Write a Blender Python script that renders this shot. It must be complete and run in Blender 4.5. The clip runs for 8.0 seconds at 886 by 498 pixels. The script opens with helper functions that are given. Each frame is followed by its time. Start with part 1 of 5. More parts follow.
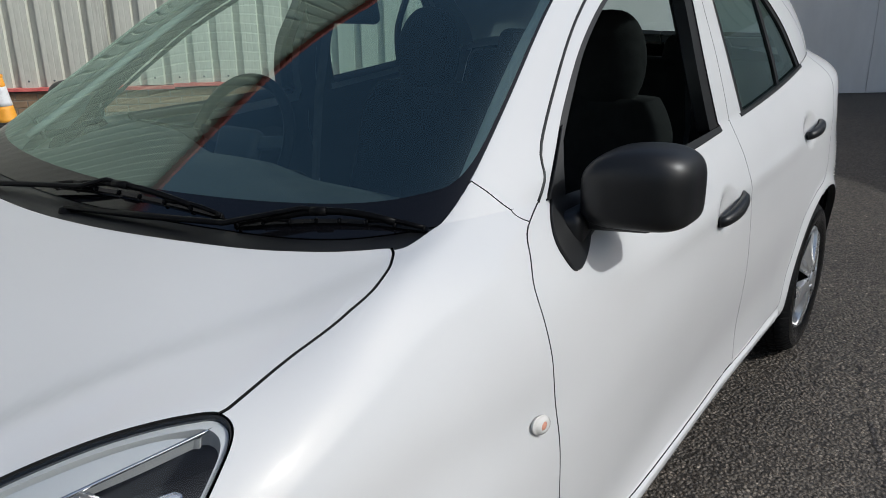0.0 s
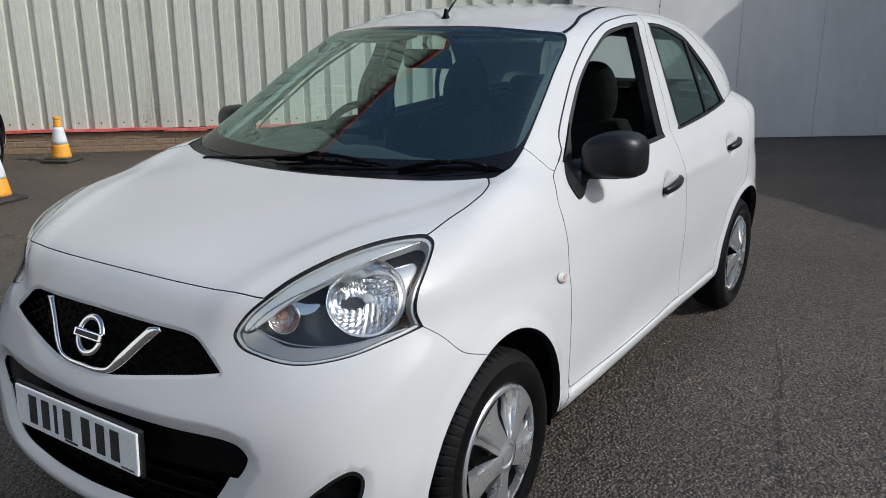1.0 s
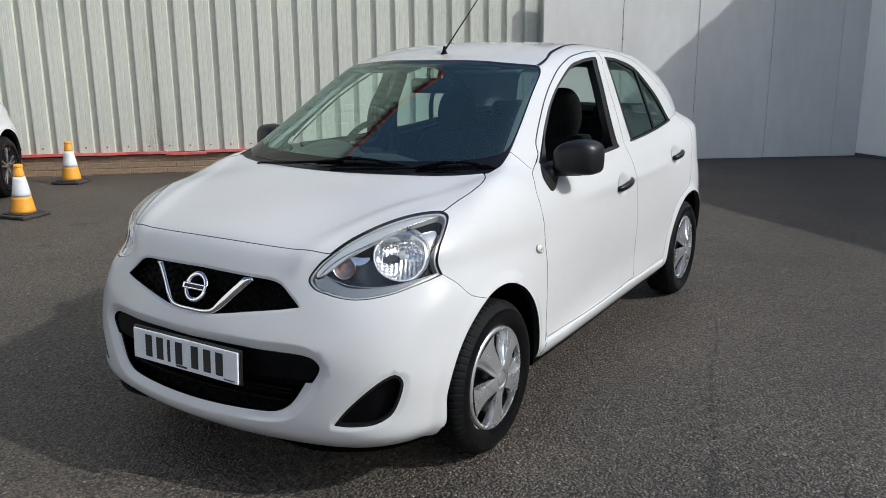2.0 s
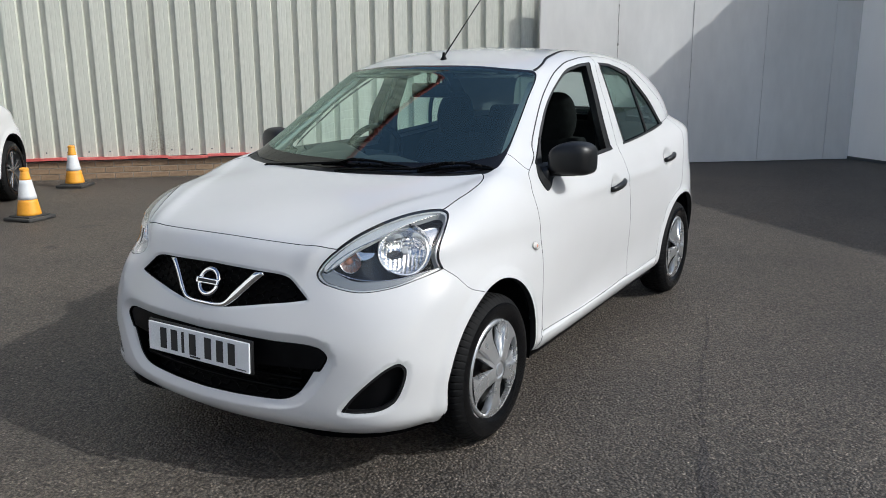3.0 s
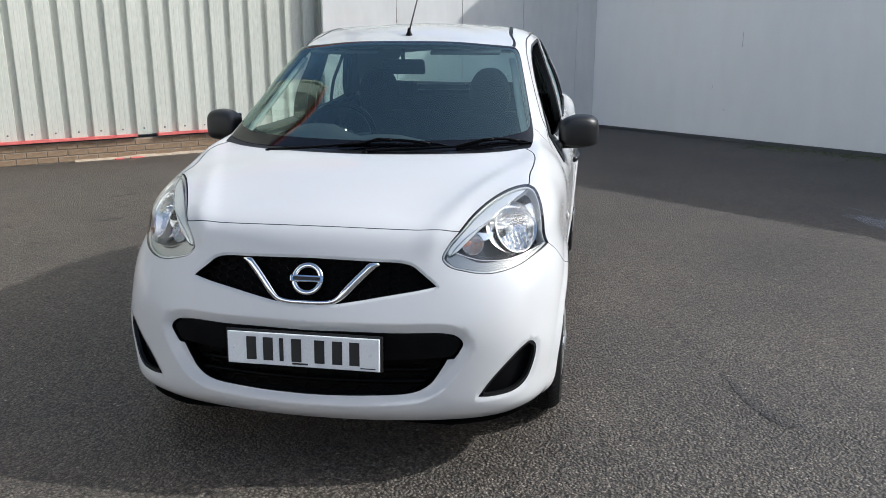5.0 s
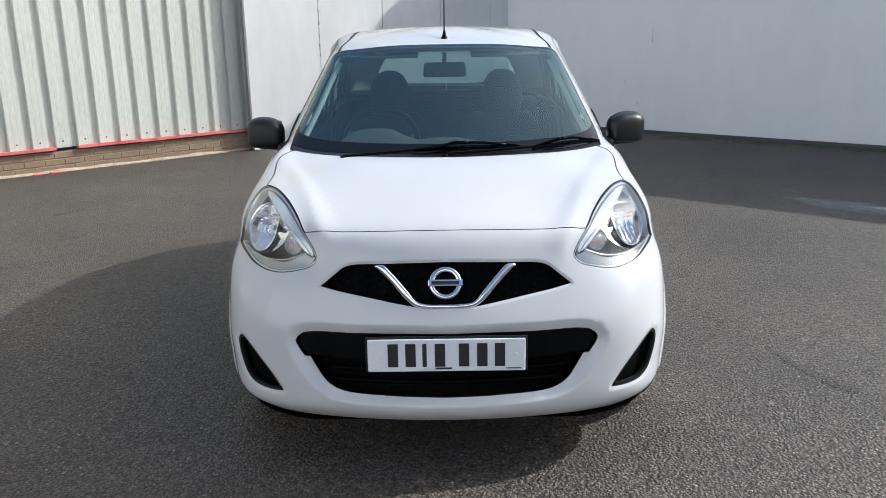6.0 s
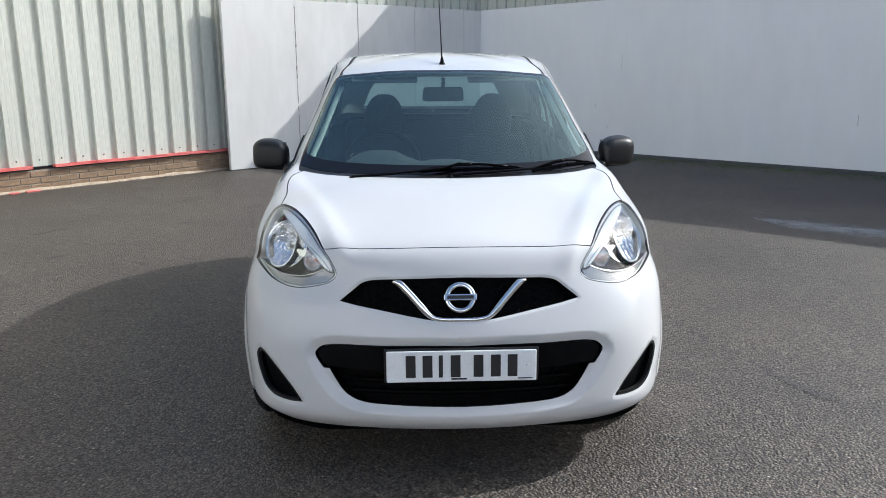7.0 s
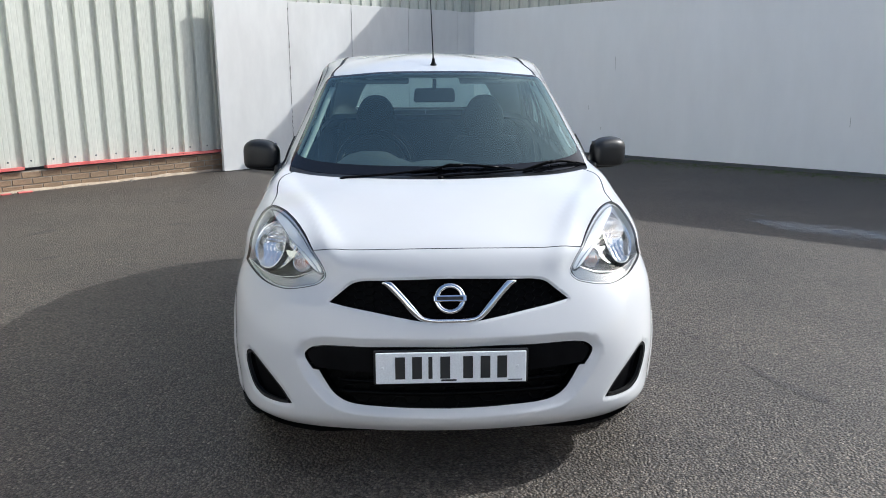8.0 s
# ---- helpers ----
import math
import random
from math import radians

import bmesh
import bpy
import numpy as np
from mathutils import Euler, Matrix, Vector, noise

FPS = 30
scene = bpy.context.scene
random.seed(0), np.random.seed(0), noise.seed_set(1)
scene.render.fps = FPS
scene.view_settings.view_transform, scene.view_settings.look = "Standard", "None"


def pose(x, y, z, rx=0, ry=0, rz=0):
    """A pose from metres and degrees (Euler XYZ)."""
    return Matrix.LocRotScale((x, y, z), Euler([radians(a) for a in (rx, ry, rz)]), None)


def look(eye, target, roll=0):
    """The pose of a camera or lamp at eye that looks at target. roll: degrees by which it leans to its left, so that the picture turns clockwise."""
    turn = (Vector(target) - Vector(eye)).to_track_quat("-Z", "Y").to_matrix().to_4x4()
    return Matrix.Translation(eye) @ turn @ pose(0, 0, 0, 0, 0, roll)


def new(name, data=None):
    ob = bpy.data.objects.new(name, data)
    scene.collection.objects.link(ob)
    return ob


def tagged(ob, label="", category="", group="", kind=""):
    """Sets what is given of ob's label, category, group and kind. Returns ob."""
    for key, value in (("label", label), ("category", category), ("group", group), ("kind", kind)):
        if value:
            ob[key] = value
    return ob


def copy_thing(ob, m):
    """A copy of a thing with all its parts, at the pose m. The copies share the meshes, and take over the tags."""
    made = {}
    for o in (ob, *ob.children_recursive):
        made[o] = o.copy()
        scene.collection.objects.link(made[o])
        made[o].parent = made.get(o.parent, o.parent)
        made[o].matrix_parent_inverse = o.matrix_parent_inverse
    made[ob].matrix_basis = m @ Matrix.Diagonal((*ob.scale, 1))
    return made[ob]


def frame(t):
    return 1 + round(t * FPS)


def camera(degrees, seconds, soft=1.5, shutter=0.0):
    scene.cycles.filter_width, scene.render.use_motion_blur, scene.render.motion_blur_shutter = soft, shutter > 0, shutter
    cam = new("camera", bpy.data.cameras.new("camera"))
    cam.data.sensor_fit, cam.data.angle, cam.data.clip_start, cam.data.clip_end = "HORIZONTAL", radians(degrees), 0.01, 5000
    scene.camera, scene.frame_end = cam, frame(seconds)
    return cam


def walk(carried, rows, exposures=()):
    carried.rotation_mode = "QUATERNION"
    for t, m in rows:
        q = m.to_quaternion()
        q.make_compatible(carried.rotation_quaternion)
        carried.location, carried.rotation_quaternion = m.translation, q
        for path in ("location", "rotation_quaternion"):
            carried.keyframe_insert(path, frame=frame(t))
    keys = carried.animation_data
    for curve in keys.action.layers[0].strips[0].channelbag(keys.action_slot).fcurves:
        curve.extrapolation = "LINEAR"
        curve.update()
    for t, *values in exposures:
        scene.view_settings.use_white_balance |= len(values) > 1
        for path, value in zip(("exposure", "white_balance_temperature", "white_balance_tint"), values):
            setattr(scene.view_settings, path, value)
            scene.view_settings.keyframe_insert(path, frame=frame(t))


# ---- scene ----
cam = camera(57.5, 8.0, 0.9)
PATH = [
    (0, (1.353, 0.083, 1.402), (0.257, 1.623, 0.75), -0.7),
    (0.5, (1.588, -0.479, 1.4), (0.49, 1.083, 0.808), -0.5),
    (1, (1.812, -1.018, 1.438), (0.737, 0.582, 0.907), -0.3),
    (1.5, (2.016, -1.479, 1.454), (0.976, 0.158, 0.966), -0.2),
    (3, (2.212, -1.883, 1.461), (1.186, -0.227, 1.008), -0.4),
    (3.5, (2.178, -1.899, 1.459), (1.189, -0.222, 1.002), -0.2),
    (4, (1.85, -2.087, 1.442), (1.03, -0.323, 0.978), 0.1),
    (4.2, (1.666, -2.163, 1.449), (0.93, -0.365, 0.974), 0.1),
    (5.3, (0.579, -2.427, 1.471), (0.385, -0.504, 0.956), -0.3),
    (5.5, (0.393, -2.465, 1.48), (0.268, -0.537, 0.963), -0.6),
    (6, (0.023, -2.482, 1.482), (0.001, -0.549, 0.971), -1.0),
    (6.5, (-0.148, -2.574, 1.5), (-0.113, -0.634, 1.014), -0.6),
    (7, (-0.158, -2.62, 1.504), (-0.087, -0.676, 1.042), -0.3),
    (7.5, (-0.145, -2.63, 1.505), (-0.071, -0.683, 1.052), -0.4),
    (8, (-0.14, -2.616, 1.502), (-0.056, -0.671, 1.043), -0.2),
]
EXPOSURES = [(0, -.17, 5950, 6.5), (0.5, -.17, 5950, 6.5), (1, -.06, 5950, 6.5), (1.5, .05, 5950, 6.5), (3, .2, 5950, 6.5), (4, .3, 5950, 6.5), (5.5, .66, 5920, 6.5), (6.5, .71, 5900, 6.5), (8, .73, 5900, 6.5)]
walk(cam, [(t, look(eye, target, roll)) for t, eye, target, roll in PATH], EXPOSURES)

# ---- daylight ----
SUN_TO = Vector((0.965, 0.26, 0.0)).normalized()
SUN_HIGH = radians(36.5)
sky = bpy.data.worlds.new("sky")
scene.world = sky
sky.use_nodes = True
nodes, links = sky.node_tree.nodes, sky.node_tree.links
tex = nodes.new("ShaderNodeTexSky")
tex.sky_type, tex.sun_disc = "NISHITA", False
tex.sun_elevation, tex.sun_rotation = SUN_HIGH, math.atan2(SUN_TO.x, SUN_TO.y)
tex.air_density, tex.dust_density, tex.ozone_density = 1.0, 4.0, 1.2
nodes["Background"].inputs["Strength"].default_value = 0.131
links.new(tex.outputs["Color"], nodes["Background"].inputs["Color"])
sun_data = bpy.data.lights.new("sun", "SUN")
sun_data.energy, sun_data.angle, sun_data.color = 2.75, radians(0.53), (1.0, 0.97, 0.92)
sun = new("sun", sun_data)
sun.matrix_world = look(SUN_TO * 20 * math.cos(SUN_HIGH) + Vector((0, 0, 20 * math.sin(SUN_HIGH))), (0, 0, 0))


# ---- materials ----
def material(name, color=(.5, .5, .5), rough=.5, metal=0.0, coat=0.0, spec=.5):
    m = bpy.data.materials.new(name)
    m.use_nodes = True
    p = m.node_tree.nodes["Principled BSDF"]
    p.inputs["Base Color"].default_value = (*color, 1)
    p.inputs["Roughness"].default_value = rough
    p.inputs["Metallic"].default_value = metal
    p.inputs["Coat Weight"].default_value = coat
    p.inputs["Coat Roughness"].default_value = .03
    p.inputs["Specular IOR Level"].default_value = spec
    return m


def node(m, kind, **values):
    n = m.node_tree.nodes.new("ShaderNode" + kind)
    for key, value in values.items():
        n.inputs[key.replace("_", " ")].default_value = value
    return n


def wire(m, a, b, out=0, into=0):
    m.node_tree.links.new(a.outputs[out], b.inputs[into])


def principled(m):
    return m.node_tree.nodes["Principled BSDF"]


def coords(m, scale=(1, 1, 1)):
    c, k = node(m, "TexCoord"), node(m, "Mapping")
    k.inputs["Scale"].default_value = scale
    wire(m, c, k, "Object", "Vector")
    return k


def noise_tex(m, where, scale, detail=4.0, rough=.55):
    n = node(m, "TexNoise", Scale=scale, Detail=detail, Roughness=rough)
    wire(m, where, n, "Vector", "Vector")
    return n


def ramp(m, source, stops, out="Fac"):
    r = node(m, "ValToRGB")
    e = r.color_ramp.elements
    while len(e) < len(stops):
        e.new(.5)
    for element, (at, c) in zip(e, stops):
        element.position = at
        element.color = (*c, 1) if len(c) == 3 else c
    m.node_tree.links.new(source.outputs[out], r.inputs["Fac"])
    return r


def mixed(m, a, b, factor=.5, blend="MIX"):
    """A colour mix of the sockets a and b; factor is a socket or a number."""
    x = node(m, "Mix")
    x.data_type, x.blend_type = "RGBA", blend
    m.node_tree.links.new(a, x.inputs["A"] if False else x.inputs[6])
    m.node_tree.links.new(b, x.inputs[7])
    if isinstance(factor, (int, float)):
        x.inputs[0].default_value = factor
    else:
        m.node_tree.links.new(factor, x.inputs[0])
    return x.outputs[2]


def bump(m, height, strength=.3, distance=.01):
    b = node(m, "Bump", Strength=strength, Distance=distance)
    m.node_tree.links.new(height, b.inputs["Height"])
    m.node_tree.links.new(b.outputs["Normal"], principled(m).inputs["Normal"])
    return b


def speckled(m, dark, light, scale=6.0, rough=(.4, .6), fine=120.0, relief=.08, stretch=(1, 1, 1), grain=.86):
    """Mottle a surface at two scales and give it a fine relief."""
    k = coords(m, stretch)
    big, small = noise_tex(m, k, scale, 5), noise_tex(m, k, fine, 3)
    c = ramp(m, big, [(.3, dark), (.7, light)])
    g = ramp(m, small, [(.3, (grain,) * 3), (.7, (1, 1, 1))])
    m.node_tree.links.new(mixed(m, c.outputs[0], g.outputs[0], 1.0, "MULTIPLY"), principled(m).inputs["Base Color"])
    r = ramp(m, big, [(.3, (rough[0],) * 3), (.7, (rough[1],) * 3)])
    m.node_tree.links.new(r.outputs[0], principled(m).inputs["Roughness"])
    if relief:
        bump(m, small.outputs["Fac"], relief, .004)
    return m


# white solid paint under clear coat, faintly uneven with road film
paint = material("white_car_paint", (.82, .82, .82), .7, 0, 1.0, .09)
k = coords(paint)
film = noise_tex(paint, k, 1.3, 6)
paint_tone = ramp(paint, film, [(.3, (.535, .535, .535)), (.72, (.575, .575, .577))])
wire(paint, paint_tone, principled(paint), "Color", "Base Color")
peel = noise_tex(paint, k, 260, 2)
bump(paint, peel.outputs["Fac"], .02, .001)
film_rough = ramp(paint, film, [(.3, (.05,) * 3), (.75, (.10,) * 3)])
wire(paint, film_rough, principled(paint), "Color", "Coat Roughness")

black_plastic = speckled(material("black_textured_plastic", spec=.4), (.005, .0052, .0058), (.009, .0094, .010), 9, (.36, .46), 420, .06)
satin_black = speckled(material("satin_black_plastic", spec=.05), (.003, .003, .0035), (.006, .006, .0066), 12, (.3, .42), 300, .05)
grille_black = material("grille_black", (.0012, .0012, .0014), .5, 0, 0, .05)
gloss_black = material("gloss_black", (.004, .004, .005), .06, 0, 0, .4)
seal = material("rubber_seal", (.006, .006, .006), .5, 0, 0, .35)
# near-black for the panels' turned-in edges, painting shade into the shut gaps
shut_gap_shade = material("shut_gap_shade", (.008, .008, .008), .7)
chrome = material("chrome", (.72, .73, .75), .07, 1.0)
silver = speckled(material("silver_lacquer", metal=.8), (.62, .625, .63), (.66, .665, .67), 5, (.25, .30), 300, .01)
principled(silver).inputs["Coat Weight"].default_value = .6
rubber = speckled(material("tyre_rubber", spec=.14), (.003, .003, .0034), (.005, .005, .0054), 16, (.13, .20), 160, .04)
tread_rubber = speckled(material("tyre_tread_rubber", spec=.12), (.007, .007, .0072), (.012, .012, .0122), 30, (.6, .8), 200, .15)
rim_steel = material("dark_steel", (.03, .03, .03), .5, .6)
rust = speckled(material("rusty_disc", metal=.5), (.06, .03, .02), (.2, .15, .12), 40, (.4, .6), 200, .2)
cloth = speckled(material("dark_seat_cloth", spec=.1), (.010, .0103, .0107), (.018, .0184, .019), 20, (.85, .95), 500, .4)
cloth_grey = speckled(material("grey_seat_cloth"), (.05, .052, .056), (.075, .078, .082), 20, (.85, .95), 500, .4)
belt_web = speckled(material("grey_belt_webbing", spec=.2), (.10, .104, .108), (.14, .144, .148), 30, (.7, .85), 500, .2)
trim_grey = speckled(material("grey_pillar_trim"), (.16, .165, .17), (.2, .205, .21), 8, (.6, .75), 400, .1)
pillar_pale = speckled(material("pale_pillar_lining"), (.30, .31, .295), (.36, .37, .35), 8, (.7, .8), 400, .1)
lining = speckled(material("headlining"), (.40, .40, .38), (.46, .46, .44), 8, (.9, .95), 500, .2)
dash_black = speckled(material("dashboard_grain"), (.026, .027, .028), (.040, .041, .043), 10, (.5, .62), 380, .25)
mirror_glass = material("mirror_glass", (.8, .8, .8), .02, 1.0)


def glazing(name, tint, least=.045, haze=0.008, sheen=(.76, .97, .90)):
    """Thin sheet glass: light passes straight, reflections grow towards grazing."""
    m = bpy.data.materials.new(name)
    m.use_nodes = True
    n = m.node_tree.nodes
    n.remove(n["Principled BSDF"])
    clear, shine, mix = node(m, "BsdfTransparent"), node(m, "BsdfGlossy", Roughness=haze), node(m, "MixShader")
    facing, power, gain = node(m, "LayerWeight", Blend=.5), node(m, "Math"), node(m, "Math")
    power.operation, gain.operation = "POWER", "MULTIPLY_ADD"
    power.inputs[1].default_value, gain.inputs[1].default_value, gain.inputs[2].default_value = 4.0, 1 - least, least
    clear.inputs["Color"].default_value = (*tint, 1)
    shine.inputs["Color"].default_value = (*sheen, 1)
    wire(m, facing, power, "Facing", 0)
    wire(m, power, gain, 0, 0)
    wire(m, gain, mix, 0, 0)
    wire(m, clear, mix, 0, 1)
    wire(m, shine, mix, 0, 2)
    wire(m, mix, n["Material Output"], 0, 0)
    return m


windscreen_glass = glazing("windscreen_glass", (.80, .95, .90), .145)
side_glass = glazing("side_glass", (.66, .77, .73), .07)
lens_clear = glazing("clear_lamp_lens", (.95, .955, .955), .035, .008, (1, 1, 1))


# ---- the hatchback's skin: two lofted patches (lower body, greenhouse), half a car, mirrored in x ----
def spline_matrix(knots, at, even=True):
    """Rows that turn values at the knots into values of a natural cubic spline at the places `at` (flat start if even)."""
    n = len(knots)
    h = np.diff(knots)
    a, r = np.zeros((n, n)), np.zeros((n, n))
    for i in range(1, n - 1):
        a[i, i - 1:i + 2] = h[i - 1], 2 * (h[i - 1] + h[i]), h[i]
        r[i, i - 1:i + 2] = 6 / h[i - 1], -6 / h[i - 1] - 6 / h[i], 6 / h[i]
    a[0, 0] = a[-1, -1] = 1
    if even:
        a[0, :2], r[0, :2] = (2 * h[0], h[0]), (-6 / h[0], 6 / h[0])
        a[-1, -2:], r[-1, -2:] = (h[-1], 2 * h[-1]), (6 / h[-1], -6 / h[-1])
    second = np.linalg.solve(a, r)
    at = np.clip(np.asarray(at, float), knots[0], knots[-1])
    k = np.clip(np.searchsorted(knots, at, side="right") - 1, 0, n - 2)
    hk = h[k]
    u, w = (knots[k + 1] - at) / hk, (at - knots[k]) / hk
    rows = np.zeros((len(at), n))
    rows[np.arange(len(at)), k] += u
    rows[np.arange(len(at)), k + 1] += w
    rows += ((u ** 3 - u) * hk ** 2 / 6)[:, None] * second[k] + ((w ** 3 - w) * hk ** 2 / 6)[:, None] * second[k + 1]
    return rows


def local_matrix(knots, at):
    """The same for a cubic that heeds only neighbouring knots, so that a bend in one place stays there."""
    n = len(knots)
    slope = np.zeros((n, n))
    for i in range(n):
        j = min(max(i, 1), n - 2)
        a, b, c = knots[j - 1], knots[j], knots[j + 1]
        x = knots[i]
        slope[i, j - 1] += (2 * x - b - c) / ((a - b) * (a - c))
        slope[i, j] += (2 * x - a - c) / ((b - a) * (b - c))
        slope[i, j + 1] += (2 * x - a - b) / ((c - a) * (c - b))
    at = np.clip(np.asarray(at, float), knots[0], knots[-1])
    k = np.clip(np.searchsorted(knots, at, side="right") - 1, 0, n - 2)
    h = (knots[k + 1] - knots[k])
    u = (at - knots[k]) / h
    rows = np.zeros((len(at), n))
    r = np.arange(len(at))
    rows[r, k] += 2 * u ** 3 - 3 * u ** 2 + 1
    rows[r, k + 1] += 3 * u ** 2 - 2 * u ** 3
    return rows + ((u ** 3 - 2 * u ** 2 + u) * h)[:, None] * slope[k] + ((u ** 3 - u ** 2) * h)[:, None] * slope[k + 1]


STATIONS = np.array([0, .40, .72, .95, 1.32, 1.82, 2.68, 3.56, 3.98, 4.45, 5.0])


class Patch:
    """A tensor spline: rings of eleven stations from the car's nose round its flank to its tail."""

    def __init__(self, rings, levels, local=False):
        self.local = local
        self.net = np.array([ring for ring in rings], float).reshape(len(rings), 11, 3)
        self.levels = np.array(levels, float)
        self.flares = []
        self.samples = {}

    def plain(self, t, v):
        t, v = np.atleast_1d(t).astype(float), np.atleast_1d(v).astype(float)
        bv = local_matrix(self.levels, v) if self.local else spline_matrix(self.levels, v, False)
        odd, flat = spline_matrix(STATIONS, t, False), spline_matrix(STATIONS, t, True)
        x = np.einsum("ij,jk,ik->i", bv, self.net[:, :, 0], odd)
        y = np.einsum("ij,jk,ik->i", bv, self.net[:, :, 1], flat)
        z = np.einsum("ij,jk,ik->i", bv, self.net[:, :, 2], flat)
        return np.stack([x, y, z], 1)

    def normal(self, t, v, of=None):
        of = of or self.at
        t, v = np.atleast_1d(t).astype(float), np.atleast_1d(v).astype(float)
        e = 1e-3
        lo, hi = self.levels[0], self.levels[-1]
        t0, t1 = np.clip(t - e, 0, 5), np.clip(t + e, 0, 5)
        v0, v1 = np.clip(v - e, lo, hi), np.clip(v + e, lo, hi)
        n = np.cross(of(t1, v) - of(t0, v), of(t, v1) - of(t, v0))
        return n / np.maximum(np.linalg.norm(n, axis=1), 1e-12)[:, None]

    def at(self, t, v):
        p = self.plain(t, v)
        if self.flares:
            n = self.normal(t, v, self.plain)
            p = p + n * sum(f(p) for f in self.flares)[:, None]
        return p

    def find(self, axes, want, box=(0, 2.6, None, None)):
        """The (t, v) at which the coordinates `axes` (such as "xz" seen from the front) take the values wanted."""
        ax = ["xyz".index(a) for a in axes]
        want = np.asarray(want, float).reshape(-1, 2)
        lo = self.levels[0] if box[2] is None else box[2]
        hi = self.levels[-1] if box[3] is None else box[3]
        tt, vv = [g.ravel() for g in np.meshgrid(np.linspace(box[0], box[1], 90), np.linspace(lo, hi, 60))]
        if box not in self.samples:
            self.samples[box] = self.plain(tt, vv)
        p = self.samples[box][:, ax]
        near = np.argmin(((want[:, None] - p[None]) ** 2).sum(2), 1)
        t, v = tt[near].copy(), vv[near].copy()
        for _ in range(12):
            p = self.plain(t, v)[:, ax]
            e = 1e-4
            jt, jv = (self.plain(t + e, v)[:, ax] - p) / e, (self.plain(t, v + e)[:, ax] - p) / e
            d = want - p
            det = jt[:, 0] * jv[:, 1] - jt[:, 1] * jv[:, 0]
            det = np.where(abs(det) < 1e-6, 1e-6, det)
            dt = (d[:, 0] * jv[:, 1] - d[:, 1] * jv[:, 0]) / det
            dv = (jt[:, 0] * d[:, 1] - jt[:, 1] * d[:, 0]) / det
            t, v = np.clip(t + np.clip(dt, -.1, .1), box[0], box[1]), np.clip(v + np.clip(dv, -.05, .05), lo, hi)
        return np.stack([t, v], 1)


def ring(nose, brow, corner, turn, axle, door, middle, rear, hip, tail, back):
    """One ring of the loft, from the nose's middle (y, z) over points (x, y, z) to the tail's middle (y, z)."""
    return [(0, *nose), brow, corner, turn, axle, door, middle, rear, hip, tail, (0, *back)]


LOWER = Patch([
    ring((.06, .200), (.39, .10, .200), (.66, .22, .198), (.762, .39, .205), (.765, .75, .21), (.775, 1.25, .225), (.77, 2.1, .225), (.77, 3.0, .23), (.76, 3.45, .25), (.55, 3.70, .25), (3.74, .25)),
    ring((.01, .25), (.40, .055, .25), (.685, .18, .245), (.79, .36, .25), (.805, .75, .26), (.808, 1.25, .27), (.80, 2.1, .27), (.81, 3.0, .27), (.80, 3.46, .29), (.58, 3.74, .29), (3.78, .29)),
    ring((.0, .31), (.40, .045, .31), (.68, .165, .31), (.795, .345, .315), (.822, .75, .32), (.812, 1.25, .32), (.806, 2.1, .32), (.824, 3.0, .32), (.815, 3.46, .33), (.60, 3.76, .33), (3.80, .33)),
    ring((.015, .42), (.40, .055, .42), (.69, .17, .42), (.803, .345, .42), (.83, .75, .42), (.816, 1.25, .41), (.81, 2.1, .41), (.83, 3.0, .41), (.822, 3.46, .41), (.61, 3.77, .41), (3.81, .41)),
    ring((.012, .53), (.40, .06, .53), (.68, .18, .53), (.80, .355, .53), (.832, .75, .53), (.822, 1.25, .50), (.818, 2.1, .50), (.834, 3.0, .50), (.828, 3.45, .50), (.61, 3.77, .50), (3.81, .50)),
    ring((.035, .605), (.40, .085, .605), (.665, .195, .605), (.795, .37, .605), (.83, .75, .605), (.826, 1.25, .59), (.825, 2.1, .59), (.836, 3.0, .59), (.828, 3.45, .59), (.61, 3.77, .59), (3.81, .59)),
    ring((.075, .69), (.40, .12, .685), (.645, .225, .68), (.78, .39, .68), (.822, .75, .68), (.828, 1.25, .66), (.829, 2.1, .66), (.836, 3.0, .66), (.826, 3.44, .66), (.60, 3.76, .66), (3.80, .66)),
    ring((.11, .77), (.40, .155, .765), (.62, .265, .76), (.755, .42, .755), (.807, .755, .755), (.826, 1.25, .73), (.83, 2.1, .73), (.833, 3.0, .74), (.82, 3.44, .74), (.59, 3.76, .74), (3.80, .74)),
    ring((.165, .845), (.40, .20, .84), (.62, .30, .842), (.745, .445, .832), (.80, .76, .83), (.822, 1.26, .80), (.828, 2.1, .80), (.828, 3.0, .82), (.81, 3.43, .82), (.57, 3.76, .81), (3.80, .81)),
    ring((.33, .905), (.39, .375, .902), (.618, .46, .926), (.715, .595, .922), (.768, .80, .915), (.808, 1.28, .89), (.82, 2.1, .885), (.816, 3.0, .91), (.80, 3.43, .92), (.54, 3.745, .90), (3.78, .90)),
    ring((.60, .966), (.38, .63, .966), (.585, .70, .962), (.675, .77, .970), (.728, .90, .980), (.775, 1.3, .965), (.795, 2.1, .96), (.788, 3.0, 1.0), (.764, 3.42, 1.03), (.51, 3.71, 1.0), (3.76, 1.0)),
    ring((.86, 1.010), (.35, .89, 1.012), (.56, .945, 1.02), (.655, 1.02, 1.033), (.70, 1.12, 1.035), (.735, 1.35, 1.025), (.755, 2.1, 1.025), (.735, 3.0, 1.085), (.682, 3.335, 1.117), (.45, 3.67, 1.10), (3.72, 1.10)),
], [0, .06, .12, .22, .32, .395, .48, .565, .65, .76, .88, 1.0])
